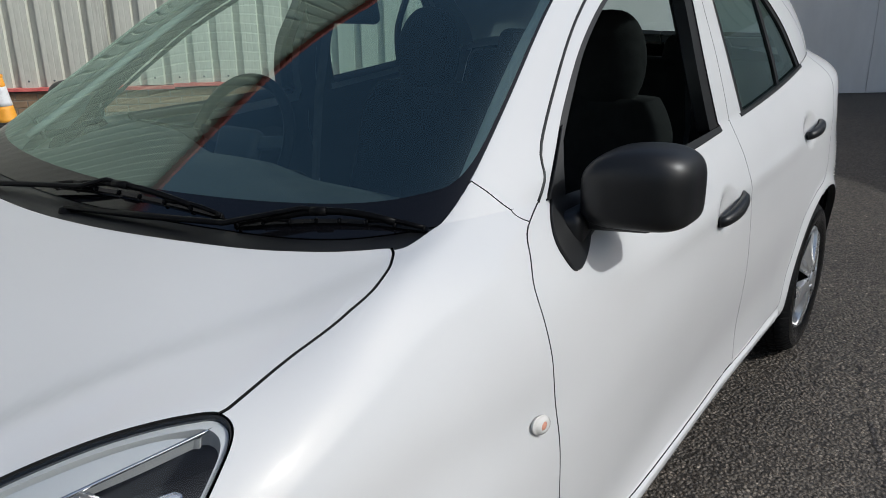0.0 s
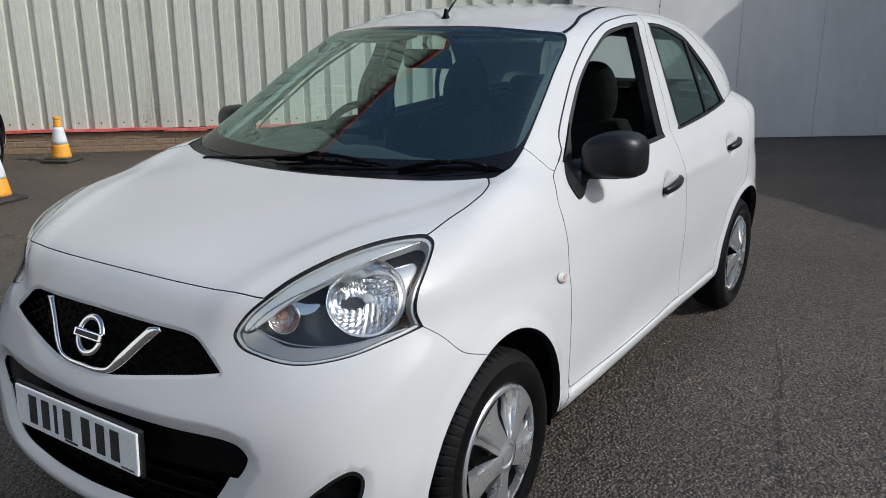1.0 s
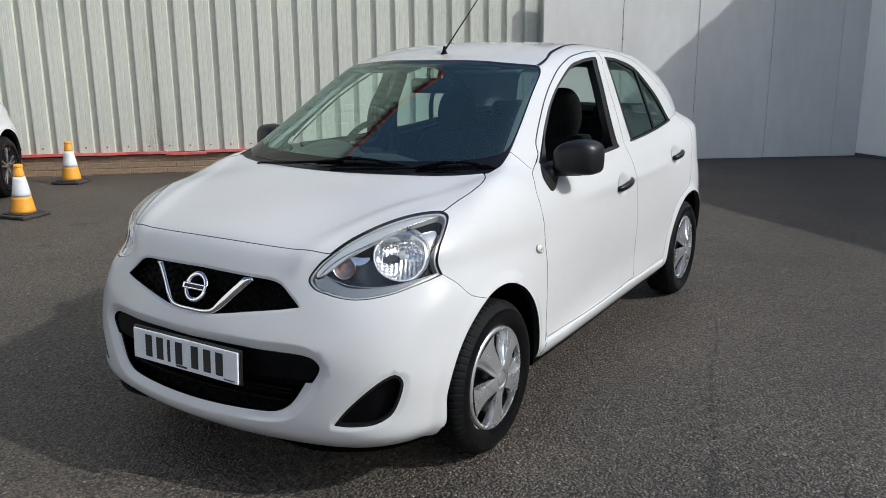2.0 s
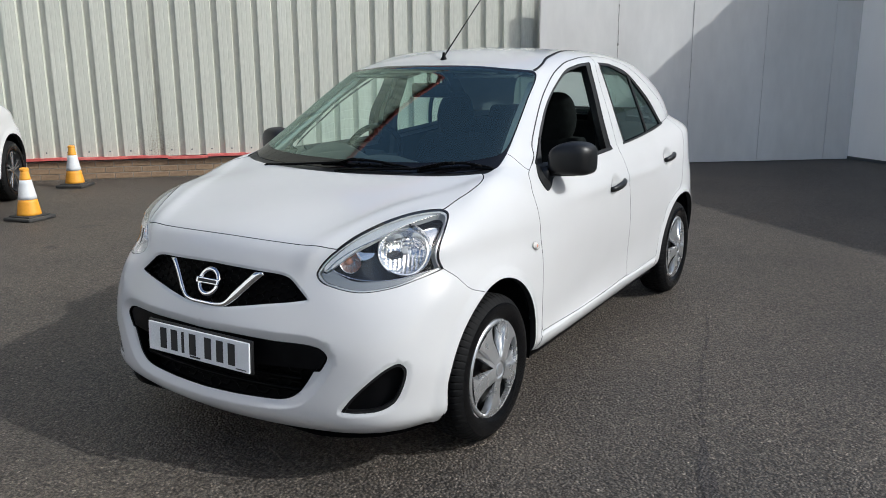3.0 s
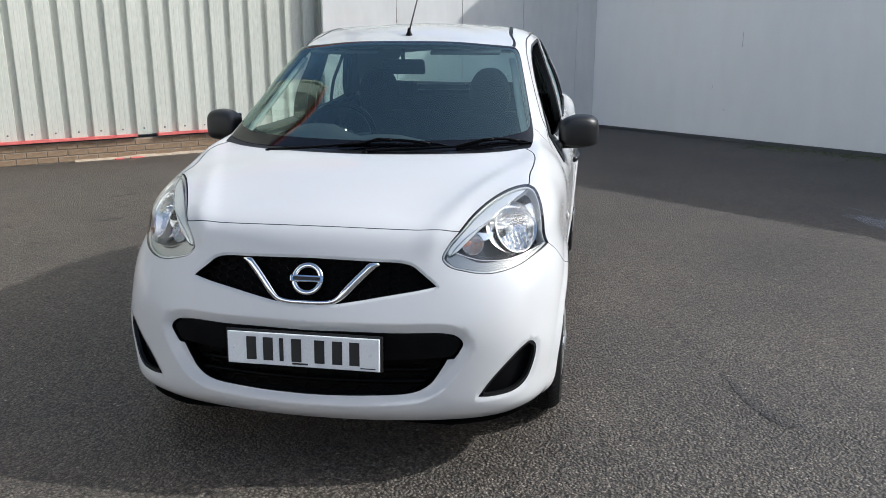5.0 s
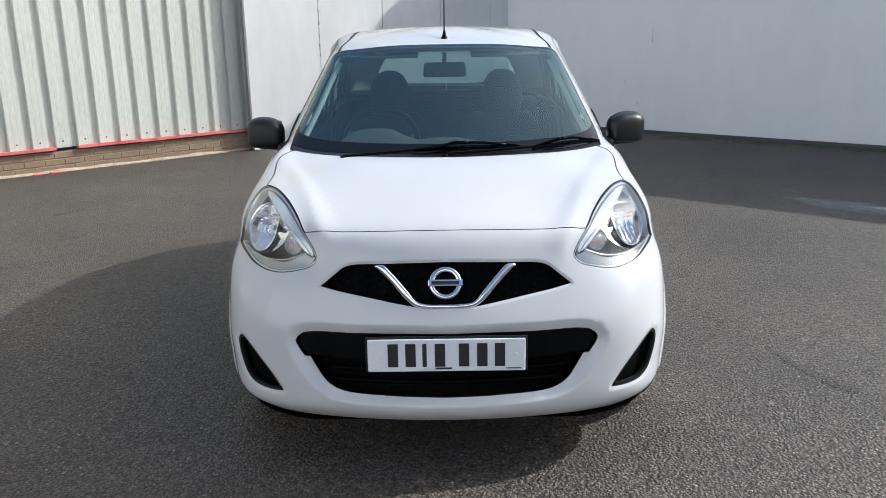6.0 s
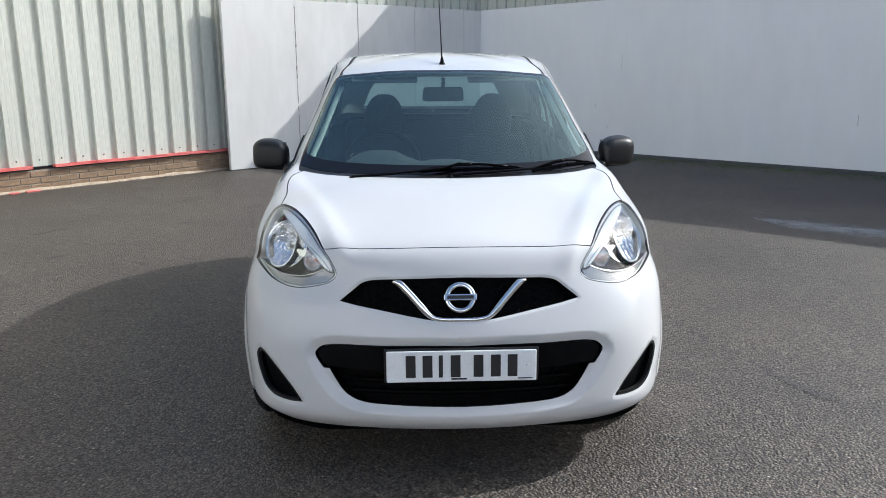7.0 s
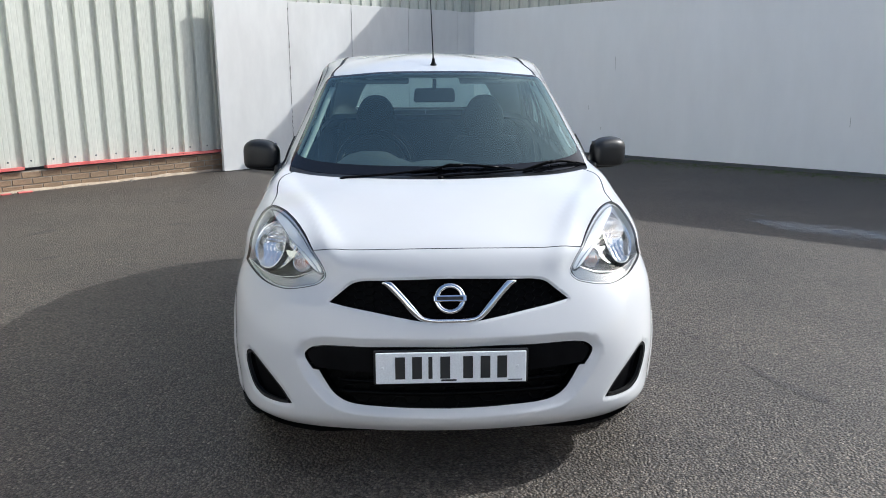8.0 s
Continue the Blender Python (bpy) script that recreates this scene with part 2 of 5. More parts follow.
GREEN = Patch([
    ring((.86, 1.010), (.35, .89, 1.012), (.56, .945, 1.02), (.655, 1.02, 1.033), (.70, 1.12, 1.035), (.735, 1.35, 1.025), (.755, 2.1, 1.025), (.735, 3.0, 1.085), (.682, 3.335, 1.117), (.45, 3.67, 1.10), (3.72, 1.10)),
    ring((1.08, 1.154), (.32, 1.12, 1.157), (.52, 1.19, 1.164), (.602, 1.235, 1.169), (.652, 1.335, 1.168), (.698, 1.55, 1.17), (.72, 2.1, 1.17), (.705, 2.95, 1.20), (.652, 3.30, 1.22), (.42, 3.57, 1.22), (3.63, 1.22)),
    ring((1.33, 1.312), (.30, 1.367, 1.314), (.475, 1.424, 1.311), (.552, 1.460, 1.312), (.602, 1.545, 1.308), (.642, 1.75, 1.31), (.665, 2.15, 1.315), (.652, 2.86, 1.33), (.612, 3.16, 1.335), (.40, 3.44, 1.345), (3.50, 1.345)),
    ring((1.47, 1.3955), (.287, 1.50, 1.391), (.452, 1.546, 1.378), (.532, 1.580, 1.377), (.574, 1.66, 1.375), (.607, 1.84, 1.388), (.630, 2.17, 1.408), (.613, 2.795, 1.408), (.568, 3.06, 1.403), (.373, 3.325, 1.405), (3.385, 1.412)),
    ring((1.53, 1.43), (.28, 1.557, 1.425), (.44, 1.60, 1.41), (.522, 1.632, 1.405), (.558, 1.712, 1.407), (.588, 1.88, 1.424), (.614, 2.18, 1.447), (.592, 2.76, 1.438), (.543, 3.01, 1.430), (.357, 3.27, 1.43), (3.33, 1.44)),
    ring((1.68, 1.464), (.26, 1.70, 1.461), (.40, 1.73, 1.454), (.475, 1.775, 1.452), (.505, 1.84, 1.461), (.53, 1.96, 1.478), (.545, 2.2, 1.495), (.523, 2.65, 1.486), (.475, 2.86, 1.476), (.30, 3.11, 1.476), (3.16, 1.481)),
    ring((1.95, 1.518), (.15, 1.96, 1.516), (.25, 1.98, 1.509), (.30, 2.0, 1.510), (.32, 2.03, 1.512), (.33, 2.10, 1.516), (.335, 2.25, 1.522), (.32, 2.5, 1.516), (.28, 2.6, 1.514), (.17, 2.75, 1.511), (2.8, 1.511)),
    ring((2.2, 1.536), (0, 2.21, 1.536), (0, 2.22, 1.536), (0, 2.24, 1.536), (0, 2.25, 1.536), (0, 2.27, 1.536), (0, 2.30, 1.536), (0, 2.36, 1.536), (0, 2.38, 1.536), (0, 2.42, 1.536), (2.45, 1.536)),
], [0, .2, .42, .56, .62, .72, .88, 1.0], local=True)


# ---- helpers for things and parts ----
def thing(name, label, category, at=(0, 0, 0), turn=0.0, group=""):
    ob = new(name)
    ob.empty_display_size = .2
    ob.matrix_basis = pose(*at, 0, 0, turn)
    return tagged(ob, label, category, group)


def put(name, mesh, parent=None, label="", at=None):
    """Link a mesh as one part; its coordinates are the thing's own unless a pose is given."""
    ob = new(name, mesh)
    ob.parent = parent
    if at is not None:
        ob.matrix_basis = at
    if label:
        ob["label"] = label
    return ob


def part(name, bm, mat, parent=None, label="", at=None, smooth=None):
    mesh = bpy.data.meshes.new(name)
    if smooth is not None:
        for f in bm.faces:
            f.smooth = True
        for e in bm.edges:
            e.smooth = len(e.link_faces) == 2 and e.calc_face_angle(0) < radians(smooth)
    bm.to_mesh(mesh)
    bm.free()
    for m in (mat if isinstance(mat, (list, tuple)) else [mat]):
        mesh.materials.append(m)
    return put(name, mesh, parent, label, at)


def box(bm, x0, y0, z0, x1, y1, z1, bevel=0.0, m=None, segments=2):
    r = bmesh.ops.create_cube(bm, size=1, matrix=Matrix.LocRotScale(((x0 + x1) / 2, (y0 + y1) / 2, (z0 + z1) / 2), None, (x1 - x0, y1 - y0, z1 - z0)))
    vs = r["verts"]
    if bevel:
        es = {e for v in vs for e in v.link_edges}
        r = bmesh.ops.bevel(bm, geom=list(es), offset=bevel, segments=segments, affect="EDGES", profile=.5)
        vs = list({v for f in r["faces"] for v in f.verts} | {v for v in vs if v.is_valid})
    if m is not None:
        bmesh.ops.transform(bm, matrix=m, verts=vs)
    return vs


def lathe(bm, profile, turns=48, axis="x", at=(0, 0, 0)):
    """Spin (radius, along) pairs about an axis through `at`."""
    rows = []
    for r, a in profile:
        row = []
        for i in range(turns):
            c, s = r * math.cos(2 * math.pi * i / turns), r * math.sin(2 * math.pi * i / turns)
            p = {"x": (a, c, s), "y": (c, a, s), "z": (c, s, a)}[axis]
            row.append(bm.verts.new((p[0] + at[0], p[1] + at[1], p[2] + at[2])))
        rows.append(row)
    for a, b in zip(rows, rows[1:]):
        for i in range(turns):
            j = (i + 1) % turns
            bm.faces.new((a[i], a[j], b[j], b[i]))
    return rows


def tube(bm, path, radius, sides=8, closed=False, flat=1.0):
    """A round bar along a path; radius a number or one a point."""
    pts = [Vector(p) for p in path]
    rs = radius if isinstance(radius, (list, tuple)) else [radius] * len(pts)
    rows = []
    for i, p in enumerate(pts):
        a = pts[i - 1] if (i or closed) else p
        b = pts[(i + 1) % len(pts)] if (i + 1 < len(pts) or closed) else p
        d = (b - a).normalized()
        u = d.cross(Vector((0, 0, 1)) if abs(d.z) < .95 else Vector((1, 0, 0))).normalized()
        w = d.cross(u)
        rows.append([bm.verts.new(p + float(rs[i]) * (math.cos(2 * math.pi * k / sides) * u + flat * math.sin(2 * math.pi * k / sides) * w)) for k in range(sides)])
    pairs = list(zip(rows, rows[1:])) + ([(rows[-1], rows[0])] if closed else [])
    for a, b in pairs:
        for k in range(sides):
            bm.faces.new((a[k], a[(k + 1) % sides], b[(k + 1) % sides], b[k]))
    if not closed:
        bm.faces.new(rows[0][::-1])
        bm.faces.new(rows[-1])


def curve_through(points, step=.01, closed=True):
    """A smooth line through points of any dimension; a point given twice is a sharp corner."""
    pts = [np.array(p, float) for p in points]
    corners = [i for i in range(len(pts) - 1) if np.allclose(pts[i], pts[i + 1])]
    if closed and corners:
        s = corners[0] + 1
        pts = pts[s:] + pts[:s]
    runs, run = [], [pts[0]]
    for a, b in zip(pts, pts[1:]):
        if np.allclose(a, b):
            runs.append(run)
            run = [b]
        else:
            run.append(b)
    if closed and corners:
        if not np.allclose(run[-1], pts[0]):
            run.append(pts[0])
    runs.append(run)
    out = []
    for run in runs:
        ring_ = closed and not corners
        n = len(run)
        for i in range(n if ring_ else n - 1):
            p1, p2 = run[i], run[(i + 1) % n]
            p0 = run[i - 1] if (i or ring_) else 2 * p1 - p2
            p3 = run[(i + 2) % n] if (i + 2 < n or ring_) else 2 * p2 - p1
            if n == 2:
                p0, p3 = 2 * p1 - p2, 2 * p2 - p1
            m = max(2, int(np.linalg.norm(p2 - p1) / step))
            d1, d2, d3 = [max(np.linalg.norm(b - a), 1e-6) ** .5 for a, b in ((p0, p1), (p1, p2), (p2, p3))]
            m1 = (p1 - p0) / d1 - (p2 - p0) / (d1 + d2) + (p2 - p1) / d2
            m2 = (p2 - p1) / d2 - (p3 - p1) / (d2 + d3) + (p3 - p2) / d3
            for j in range(m):
                u = j / m
                out.append((2 * u ** 3 - 3 * u ** 2 + 1) * p1 + (u ** 3 - 2 * u ** 2 + u) * d2 * m1 + (3 * u ** 2 - 2 * u ** 3) * p2 + (u ** 3 - u ** 2) * d2 * m2)
    if not closed:
        out.append(runs[-1][-1])
    return np.array(out)


def inside(points, loop):
    """Which of the points lie in the closed loop."""
    x, y = points[:, 0], points[:, 1]
    hit = np.zeros(len(points), bool)
    for (x0, y0), (x1, y1) in zip(loop, np.roll(loop, -1, 0)):
        if y0 == y1:
            continue
        cross = ((y0 > y) != (y1 > y)) & (x < (x1 - x0) * (y - y0) / (y1 - y0) + x0)
        hit ^= cross
    return hit


def inset(loop, d):
    """The closed loop moved inwards by d."""
    e = np.roll(loop, -1, 0) - np.roll(loop, 1, 0)
    e /= np.maximum(np.linalg.norm(e, axis=1), 1e-9)[:, None]
    n = np.stack([-e[:, 1], e[:, 0]], 1)
    x, y = loop[:, 0], loop[:, 1]
    turn = np.sign((x * np.roll(y, -1) - np.roll(x, -1) * y).sum())
    return loop + n * d * turn


def far_from(points, loop):
    """Distance of points from a closed loop."""
    best = np.full(len(points), 1e9)
    for a, b in zip(loop, np.roll(loop, -1, 0)):
        d = b - a
        l2 = d @ d
        if l2 < 1e-12:
            continue
        u = np.clip(((points - a) @ d) / l2, 0, 1)
        best = np.minimum(best, np.linalg.norm(points - a - u[:, None] * d, axis=1))
    return best


def carve(patch, loops, rings=(), nt=230, nv=56):
    """Cut the patch along all loops and sort its triangles by the first loop that holds them."""
    from mathutils.geometry import delaunay_2d_cdt
    verts, edges = [], []
    for lp in loops.values():
        n0 = len(verts)
        lp = np.stack([np.clip(lp[:, 0], 0, 5), np.clip(lp[:, 1], 0, 1)], 1)
        on_edge = (lp[:, 1] <= 0) | (lp[:, 1] >= 1)
        lp[on_edge, 0] = np.round(lp[on_edge, 0] * (nt - 1) / 5) * 5 / (nt - 1)
        lp = lp[np.r_[True, (np.diff(lp, axis=0) ** 2).sum(1) > 1e-10]]
        verts += [tuple(p) for p in lp]
        edges += [(n0 + i, n0 + (i + 1) % len(lp)) for i in range(len(lp))]
    cut = np.array(verts)
    # finer points in rings round openings, so that curved lips stay smooth
    fine = []
    for lp, offsets in rings:
        d = np.roll(lp, -1, 0) - np.roll(lp, 1, 0)
        d /= np.maximum(np.linalg.norm(d, axis=1), 1e-9)[:, None]
        n = np.stack([d[:, 1], -d[:, 0]], 1)
        for o in offsets:
            q = np.vstack([lp + n * o, lp - n * o])
            fine.append(q[(q[:, 0] > .004) & (q[:, 1] > .004) & (q[:, 0] < 4.99) & (q[:, 1] < .996)])
    border = [(t, 0.0) for t in np.linspace(0, 5, nt)] + [(5.0, v) for v in np.linspace(0, 1, nv)[1:]] + [(t, 1.0) for t in np.linspace(5, 0, nt)[1:]] + [(0.0, v) for v in np.linspace(1, 0, nv)[1:-1]]
    n0 = len(verts)
    verts += border
    edges += [(n0 + i, n0 + (i + 1) % len(border)) for i in range(len(border))]
    tt, vv = np.meshgrid(np.linspace(0, 5, nt)[1:-1], np.linspace(0, 1, nv)[1:-1])
    grid = np.stack([tt.ravel(), vv.ravel()], 1)
    keep = np.ones(len(grid), bool)
    for s in range(0, len(cut), 400):
        d = (grid[:, None, :] - cut[None, s:s + 400, :])
        keep &= (d ** 2).sum(2).min(1) > .007 ** 2
    grid = grid[keep]
    if fine:
        fine = np.vstack(fine)
        ok = np.ones(len(fine), bool)
        for s in range(0, len(cut), 400):
            ok &= ((fine[:, None, :] - cut[None, s:s + 400, :]) ** 2).sum(2).min(1) > .0035 ** 2
        cells = {}
        for q in fine[ok]:
            cells.setdefault((round(q[0] / .006), round(q[1] / .006)), q)
        fine = np.array(list(cells.values()))
        ok = np.ones(len(grid), bool)
        for s in range(0, len(fine), 400):
            ok &= ((grid[:, None, :] - fine[None, s:s + 400, :]) ** 2).sum(2).min(1) > .006 ** 2
        grid = np.vstack([grid[ok], fine])
    verts += [tuple(p) for p in grid]
    out = delaunay_2d_cdt([Vector(v) for v in verts], edges, [], 0, 1e-5)
    uv = np.array([tuple(v) for v in out[0]])
    tris = np.array([f for f in out[2] if len(f) == 3])
    mid = uv[tris].mean(1)
    owner = np.full(len(tris), "rest", dtype=object)
    free = np.ones(len(tris), bool)
    for name, lp in loops.items():
        hit = inside(mid, lp) & free
        owner[hit] = name
        free &= ~hit
    p, n = patch.at(uv[:, 0], uv[:, 1]), patch.normal(uv[:, 0], uv[:, 1])
    mid_line = (uv[:, 0] < 1e-5) | (uv[:, 0] > 5 - 1e-5)
    p[mid_line, 0] = 0
    n[mid_line, 0] = 0
    return {"uv": uv, "tris": tris, "owner": owner, "mid": mid, "pos": p, "nor": n}


def skin(cuts, name, mats, pick, side=0, gap=.0028, lip=.026, drop=0.0, joined=False):
    """A mesh of the picked triangles of one or more cut patches. side 0: both halves welded in the middle; 1 or -1: one half.
    Its edge steps back by gap and turns inwards by lip; drop lowers it under the skin."""
    pos, nor, faces, seam = [], [], [], []
    for cut in cuts:
        sel = cut["tris"][pick(cut)]
        if not len(sel):
            continue
        used, inv = np.unique(sel, return_inverse=True)
        sel = inv.reshape(-1, 3)
        p, n = cut["pos"][used], cut["nor"][used]
        q = p[sel]
        flip = np.einsum("ij,ij->i", np.cross(q[:, 1] - q[:, 0], q[:, 2] - q[:, 0]), n[sel].mean(1)) < 0
        sel[flip] = sel[flip][:, ::-1]
        for s in ((1, -1) if side == 0 else (side,)):
            base = len(pos)
            pos += [tuple(v) for v in p * (s, 1, 1)]
            nor += [tuple(v) for v in n * (s, 1, 1)]
            edge_v = cut["uv"][used, 1]
            seam += list((edge_v > .9999) if cut is cuts[0] else (edge_v < .0001))
            faces += [tuple(base + f if s == 1 else base + f[::-1]) for f in sel]
    # weld the middle line and the seams between patches
    seen, remap = {}, []
    for v in pos:
        remap.append(seen.setdefault((round(v[0], 4), round(v[1], 4), round(v[2], 4)), len(seen)))
    count = len(seen)
    P, N = np.zeros((count, 3)), np.zeros((count, 3))
    for i, j in enumerate(remap):
        P[j] = pos[i]
        N[j] += nor[i]
    N /= np.maximum(np.linalg.norm(N, axis=1), 1e-9)[:, None]
    F = [tuple(remap[i] for i in f) for f in faces]
    F = [f for f in F if len(set(f)) == 3]
    half = {}
    for f in F:
        for a, b in zip(f, f[1:] + f[:1]):
            half[(a, b)] = f
    rim = [(a, b) for a, b in half if (b, a) not in half]
    if joined:
        on_seam = {remap[i] for i, hit in enumerate(seam) if hit}
        rim = [(a, b) for a, b in rim if not (a in on_seam and b in on_seam)]
    if drop:
        P = P - N * drop
    push, weight = np.zeros((count, 3)), np.zeros(count)
    for a, b in rim:
        w = np.cross((N[a] + N[b]) / 2, P[b] - P[a])
        w /= max(np.linalg.norm(w), 1e-9)
        for i in (a, b):
            push[i] += w
            weight[i] += 1
    on = weight > 0
    push[on] /= np.maximum(np.linalg.norm(push[on], axis=1), .5)[:, None]
    P = P + push * gap
    V, NN = [tuple(v) for v in P], [tuple(v) for v in N]
    mat_of = [0] * len(F)
    if lip:
        top, low = {}, {}
        for i in {i for e in rim for i in e}:
            top[i] = len(V)
            V.append(tuple(P[i]))
            NN.append((0, 0, 0))
            low[i] = len(V)
            V.append(tuple(P[i] - N[i] * lip))
            NN.append((0, 0, 0))
        for a, b in rim:
            F.append((top[b], top[a], low[a], low[b]))
            mat_of.append(1 if len(mats) > 1 else 0)
    mesh = bpy.data.meshes.new(name)
    mesh.from_pydata(V, [], F)
    for m in mats:
        mesh.materials.append(m)
    mesh.polygons.foreach_set("material_index", mat_of)
    mesh.polygons.foreach_set("use_smooth", [True] * len(F))
    mesh.normals_split_custom_set_from_vertices(NN)
    return mesh


def of(*names):
    return lambda cut: np.isin(cut["owner"], names)


# ---- the yard: ground, brick plinth, metal cladding, white boards ----
CORNER = Vector((1.01, 11.48, 0))
FOOT = Vector((-2.653, 8.524, 0))
ALONG_A = (FOOT - CORNER).normalized()
ALONG_B = Vector((.7645, -.6447, 0)).normalized()
ALONG_M = Vector((-.725, -.688, 0)).normalized()
FOOT_M = Vector((-2.797, 8.675, 0))


def wall_frame(origin, along, out):
    """A pose whose x runs along a wall, y out of it into the yard, z up."""
    n = Vector((-along.y, along.x, 0))
    if n.dot(Vector(out)) < 0:
        n = -n
    return Matrix(((along.x, n.x, 0, origin.x), (along.y, n.y, 0, origin.y), (0, 0, 1, origin.z), (0, 0, 0, 1)))


asphalt = material("worn_asphalt", rough=.56, spec=.42)
k = coords(asphalt)
stones = node(asphalt, "TexVoronoi", Scale=84.0)
wire(asphalt, k, stones, "Vector", "Vector")
grit, patches_, drift = noise_tex(asphalt, k, 330, 3), noise_tex(asphalt, k, 1.1, 6), noise_tex(asphalt, k, .23, 4)
stone_tone = ramp(asphalt, stones, [(0, (.077, .070, .062)), (.35, (.117, .107, .095)), (.6, (.151, .139, .124)), (.88, (.200, .185, .166)), (1, (.48, .455, .41))], "Color")
grit_tone = ramp(asphalt, grit, [(.34, (.42, .41, .40)), (.50, (.97, .95, .92)), (.70, (1.5, 1.46, 1.40))])
wide = ramp(asphalt, patches_, [(.3, (.72, .72, .73)), (.72, (1.1, 1.08, 1.05))])
clump = noise_tex(asphalt, k, 105, 3, .6)
clumps = ramp(asphalt, clump, [(.36, (.50, .49, .485)), (.52, (.95, .93, .905)), (.68, (1.22, 1.19, 1.16))])
wider = ramp(asphalt, drift, [(.35, (.88, .86, .84)), (.65, (1.14, 1.09, 1.03))])
# darker towards each stone's edge: the crevices' shade put into the colour
crevice_shade = ramp(asphalt, stones, [(.36, (1, 1, 1)), (.80, (.30, .29, .29))], "Distance")
stone_c = mixed(asphalt, stone_tone.outputs[0], crevice_shade.outputs[0], 1.0, "MULTIPLY")
c1 = mixed(asphalt, stone_c, grit_tone.outputs[0], 1.0, "MULTIPLY")
c2 = mixed(asphalt, c1, wide.outputs[0], 1.0, "MULTIPLY")
c3 = mixed(asphalt, c2, wider.outputs[0], 1.0, "MULTIPLY")
c3 = mixed(asphalt, c3, clumps.outputs[0], 1.0, "MULTIPLY")
asphalt.node_tree.links.new(c3, principled(asphalt).inputs["Base Color"])
height = mixed(asphalt, ramp(asphalt, stones, [(0, (1, 1, 1)), (.7, (0, 0, 0))], "Distance").outputs[0], clump.outputs["Color"], .6)
bump(asphalt, height, 1.0, .016)

bm = bmesh.new()
bmesh.ops.create_grid(bm, x_segments=40, y_segments=40, size=400)
tagged(part("ground", bm, asphalt), "worn dark grey asphalt yard surface with exposed chippings", "ground", kind="structure")

# white painted boards, wall A in sun and shade, wall B in the shade
board = speckled(material("white_painted_board"), (.86, .855, .84), (.895, .892, .885), .8, (.55, .75), 5, .0, (1, 1, .3), .965)
board_worn = speckled(material("weathered_white_board"), (.66, .64, .605), (.78, .762, .728), 1.1, (.6, .8), 7, .0, (1, 1, .35), .93)
brick_mat = speckled(material("buff_brick"), (.21, .135, .08), (.36, .25, .155), 14, (.8, .95), 110, .5)
mortar = speckled(material("mortar"), (.25, .22, .18), (.34, .30, .25), 20, (.9, .98), 150, .4)
red_paint = speckled(material("faded_red_paint"), (.60, .10, .09), (.76, .22, .19), 9, (.45, .7), 90, .15)
clad = speckled(material("pale_grey_green_cladding"), (.575, .58, .505), (.65, .655, .575), .9, (.42, .6), 40, .05, (1, 1, .25))
# weather streaks and dirt splashed up low on one stretch of sheet
k = coords(clad)
parts_ = node(clad, "SeparateXYZ")
wire(clad, k, parts_, "Vector", "Vector")


def bell(socket, centre, width):
    a, b = node(clad, "Math"), node(clad, "MapRange")
    a.operation = "SUBTRACT"
    clad.node_tree.links.new(socket, a.inputs[0])
    a.inputs[1].default_value = centre
    c = node(clad, "Math")
    c.operation = "ABSOLUTE"
    wire(clad, a, c)
    b.inputs["From Min"].default_value, b.inputs["From Max"].default_value = width, 0
    wire(clad, c, b, 0, "Value")
    return b


def times(a, b):
    m = node(clad, "Math")
    m.operation = "MULTIPLY"
    wire(clad, a, m, 0, 0)
    wire(clad, b, m, 0, 1)
    return m


streaks = node(clad, "TexNoise", Scale=1.0, Detail=5.0, Roughness=.7)
stretch_ = coords(clad, (38, 38, 1.6))
wire(clad, stretch_, streaks, "Vector", "Vector")
spots = noise_tex(clad, k, 55, 5, .75)
low_dirt = times(bell(parts_.outputs["X"], 5.15, .42), bell(parts_.outputs["Z"], .30, .55))
run_dirt = times(bell(parts_.outputs["X"], 5.12, .16), bell(parts_.outputs["Z"], .30, 3.4))
dirt_a = times(low_dirt, ramp(clad, spots, [(.50, (0, 0, 0)), (.60, (1, 1, 1))]))
dirt_b = times(run_dirt, ramp(clad, streaks, [(.48, (0, 0, 0)), (.62, (1, 1, 1))]))
dirt = node(clad, "Math")
dirt.operation, dirt.use_clamp = "ADD", True
wire(clad, dirt_a, dirt, 0, 0)
wire(clad, dirt_b, dirt, 0, 1)
faint = ramp(clad, streaks, [(.40, (.93, .93, .92)), (.62, (1, 1, 1))])
was = principled(clad).inputs["Base Color"].links[0].from_socket
aged = mixed(clad, was, faint.outputs[0], 1.0, "MULTIPLY")
soil = node(clad, "RGB")
soil.outputs[0].default_value = (.16, .14, .09, 1)
half_ = node(clad, "Math")
half_.operation = "MULTIPLY"
half_.inputs[1].default_value = .75
wire(clad, dirt, half_)
clad.node_tree.links.new(mixed(clad, aged, soil.outputs[0], half_.outputs[0]), principled(clad).inputs["Base Color"])
dark_edge = material("dark_grey", (.10, .11, .12), .5, .2)

PLINTH, LEDGE = .238, .30
# wall A: boards on edge, each a sheet of its own with thin joints
frame_a = wall_frame(CORNER, ALONG_A, (.6, -.8, 0))
wall_a = tagged(new("wall_boarded_sunny"), "white painted board hoarding, partly in sun", "wall", kind="structure")
wall_a.matrix_basis = frame_a
edges_a = [0.0, .39, 1.43, 2.52, 3.60, 4.707]
for i, (s0, s1) in enumerate(zip(edges_a, edges_a[1:])):
    bm = bmesh.new()
    box(bm, s0 + .0016, -.06, .008, s1 - .0016, -.002 * (i % 2), 2.258 + .010 * i, .003)
    part("board", bm, board_worn, wall_a)
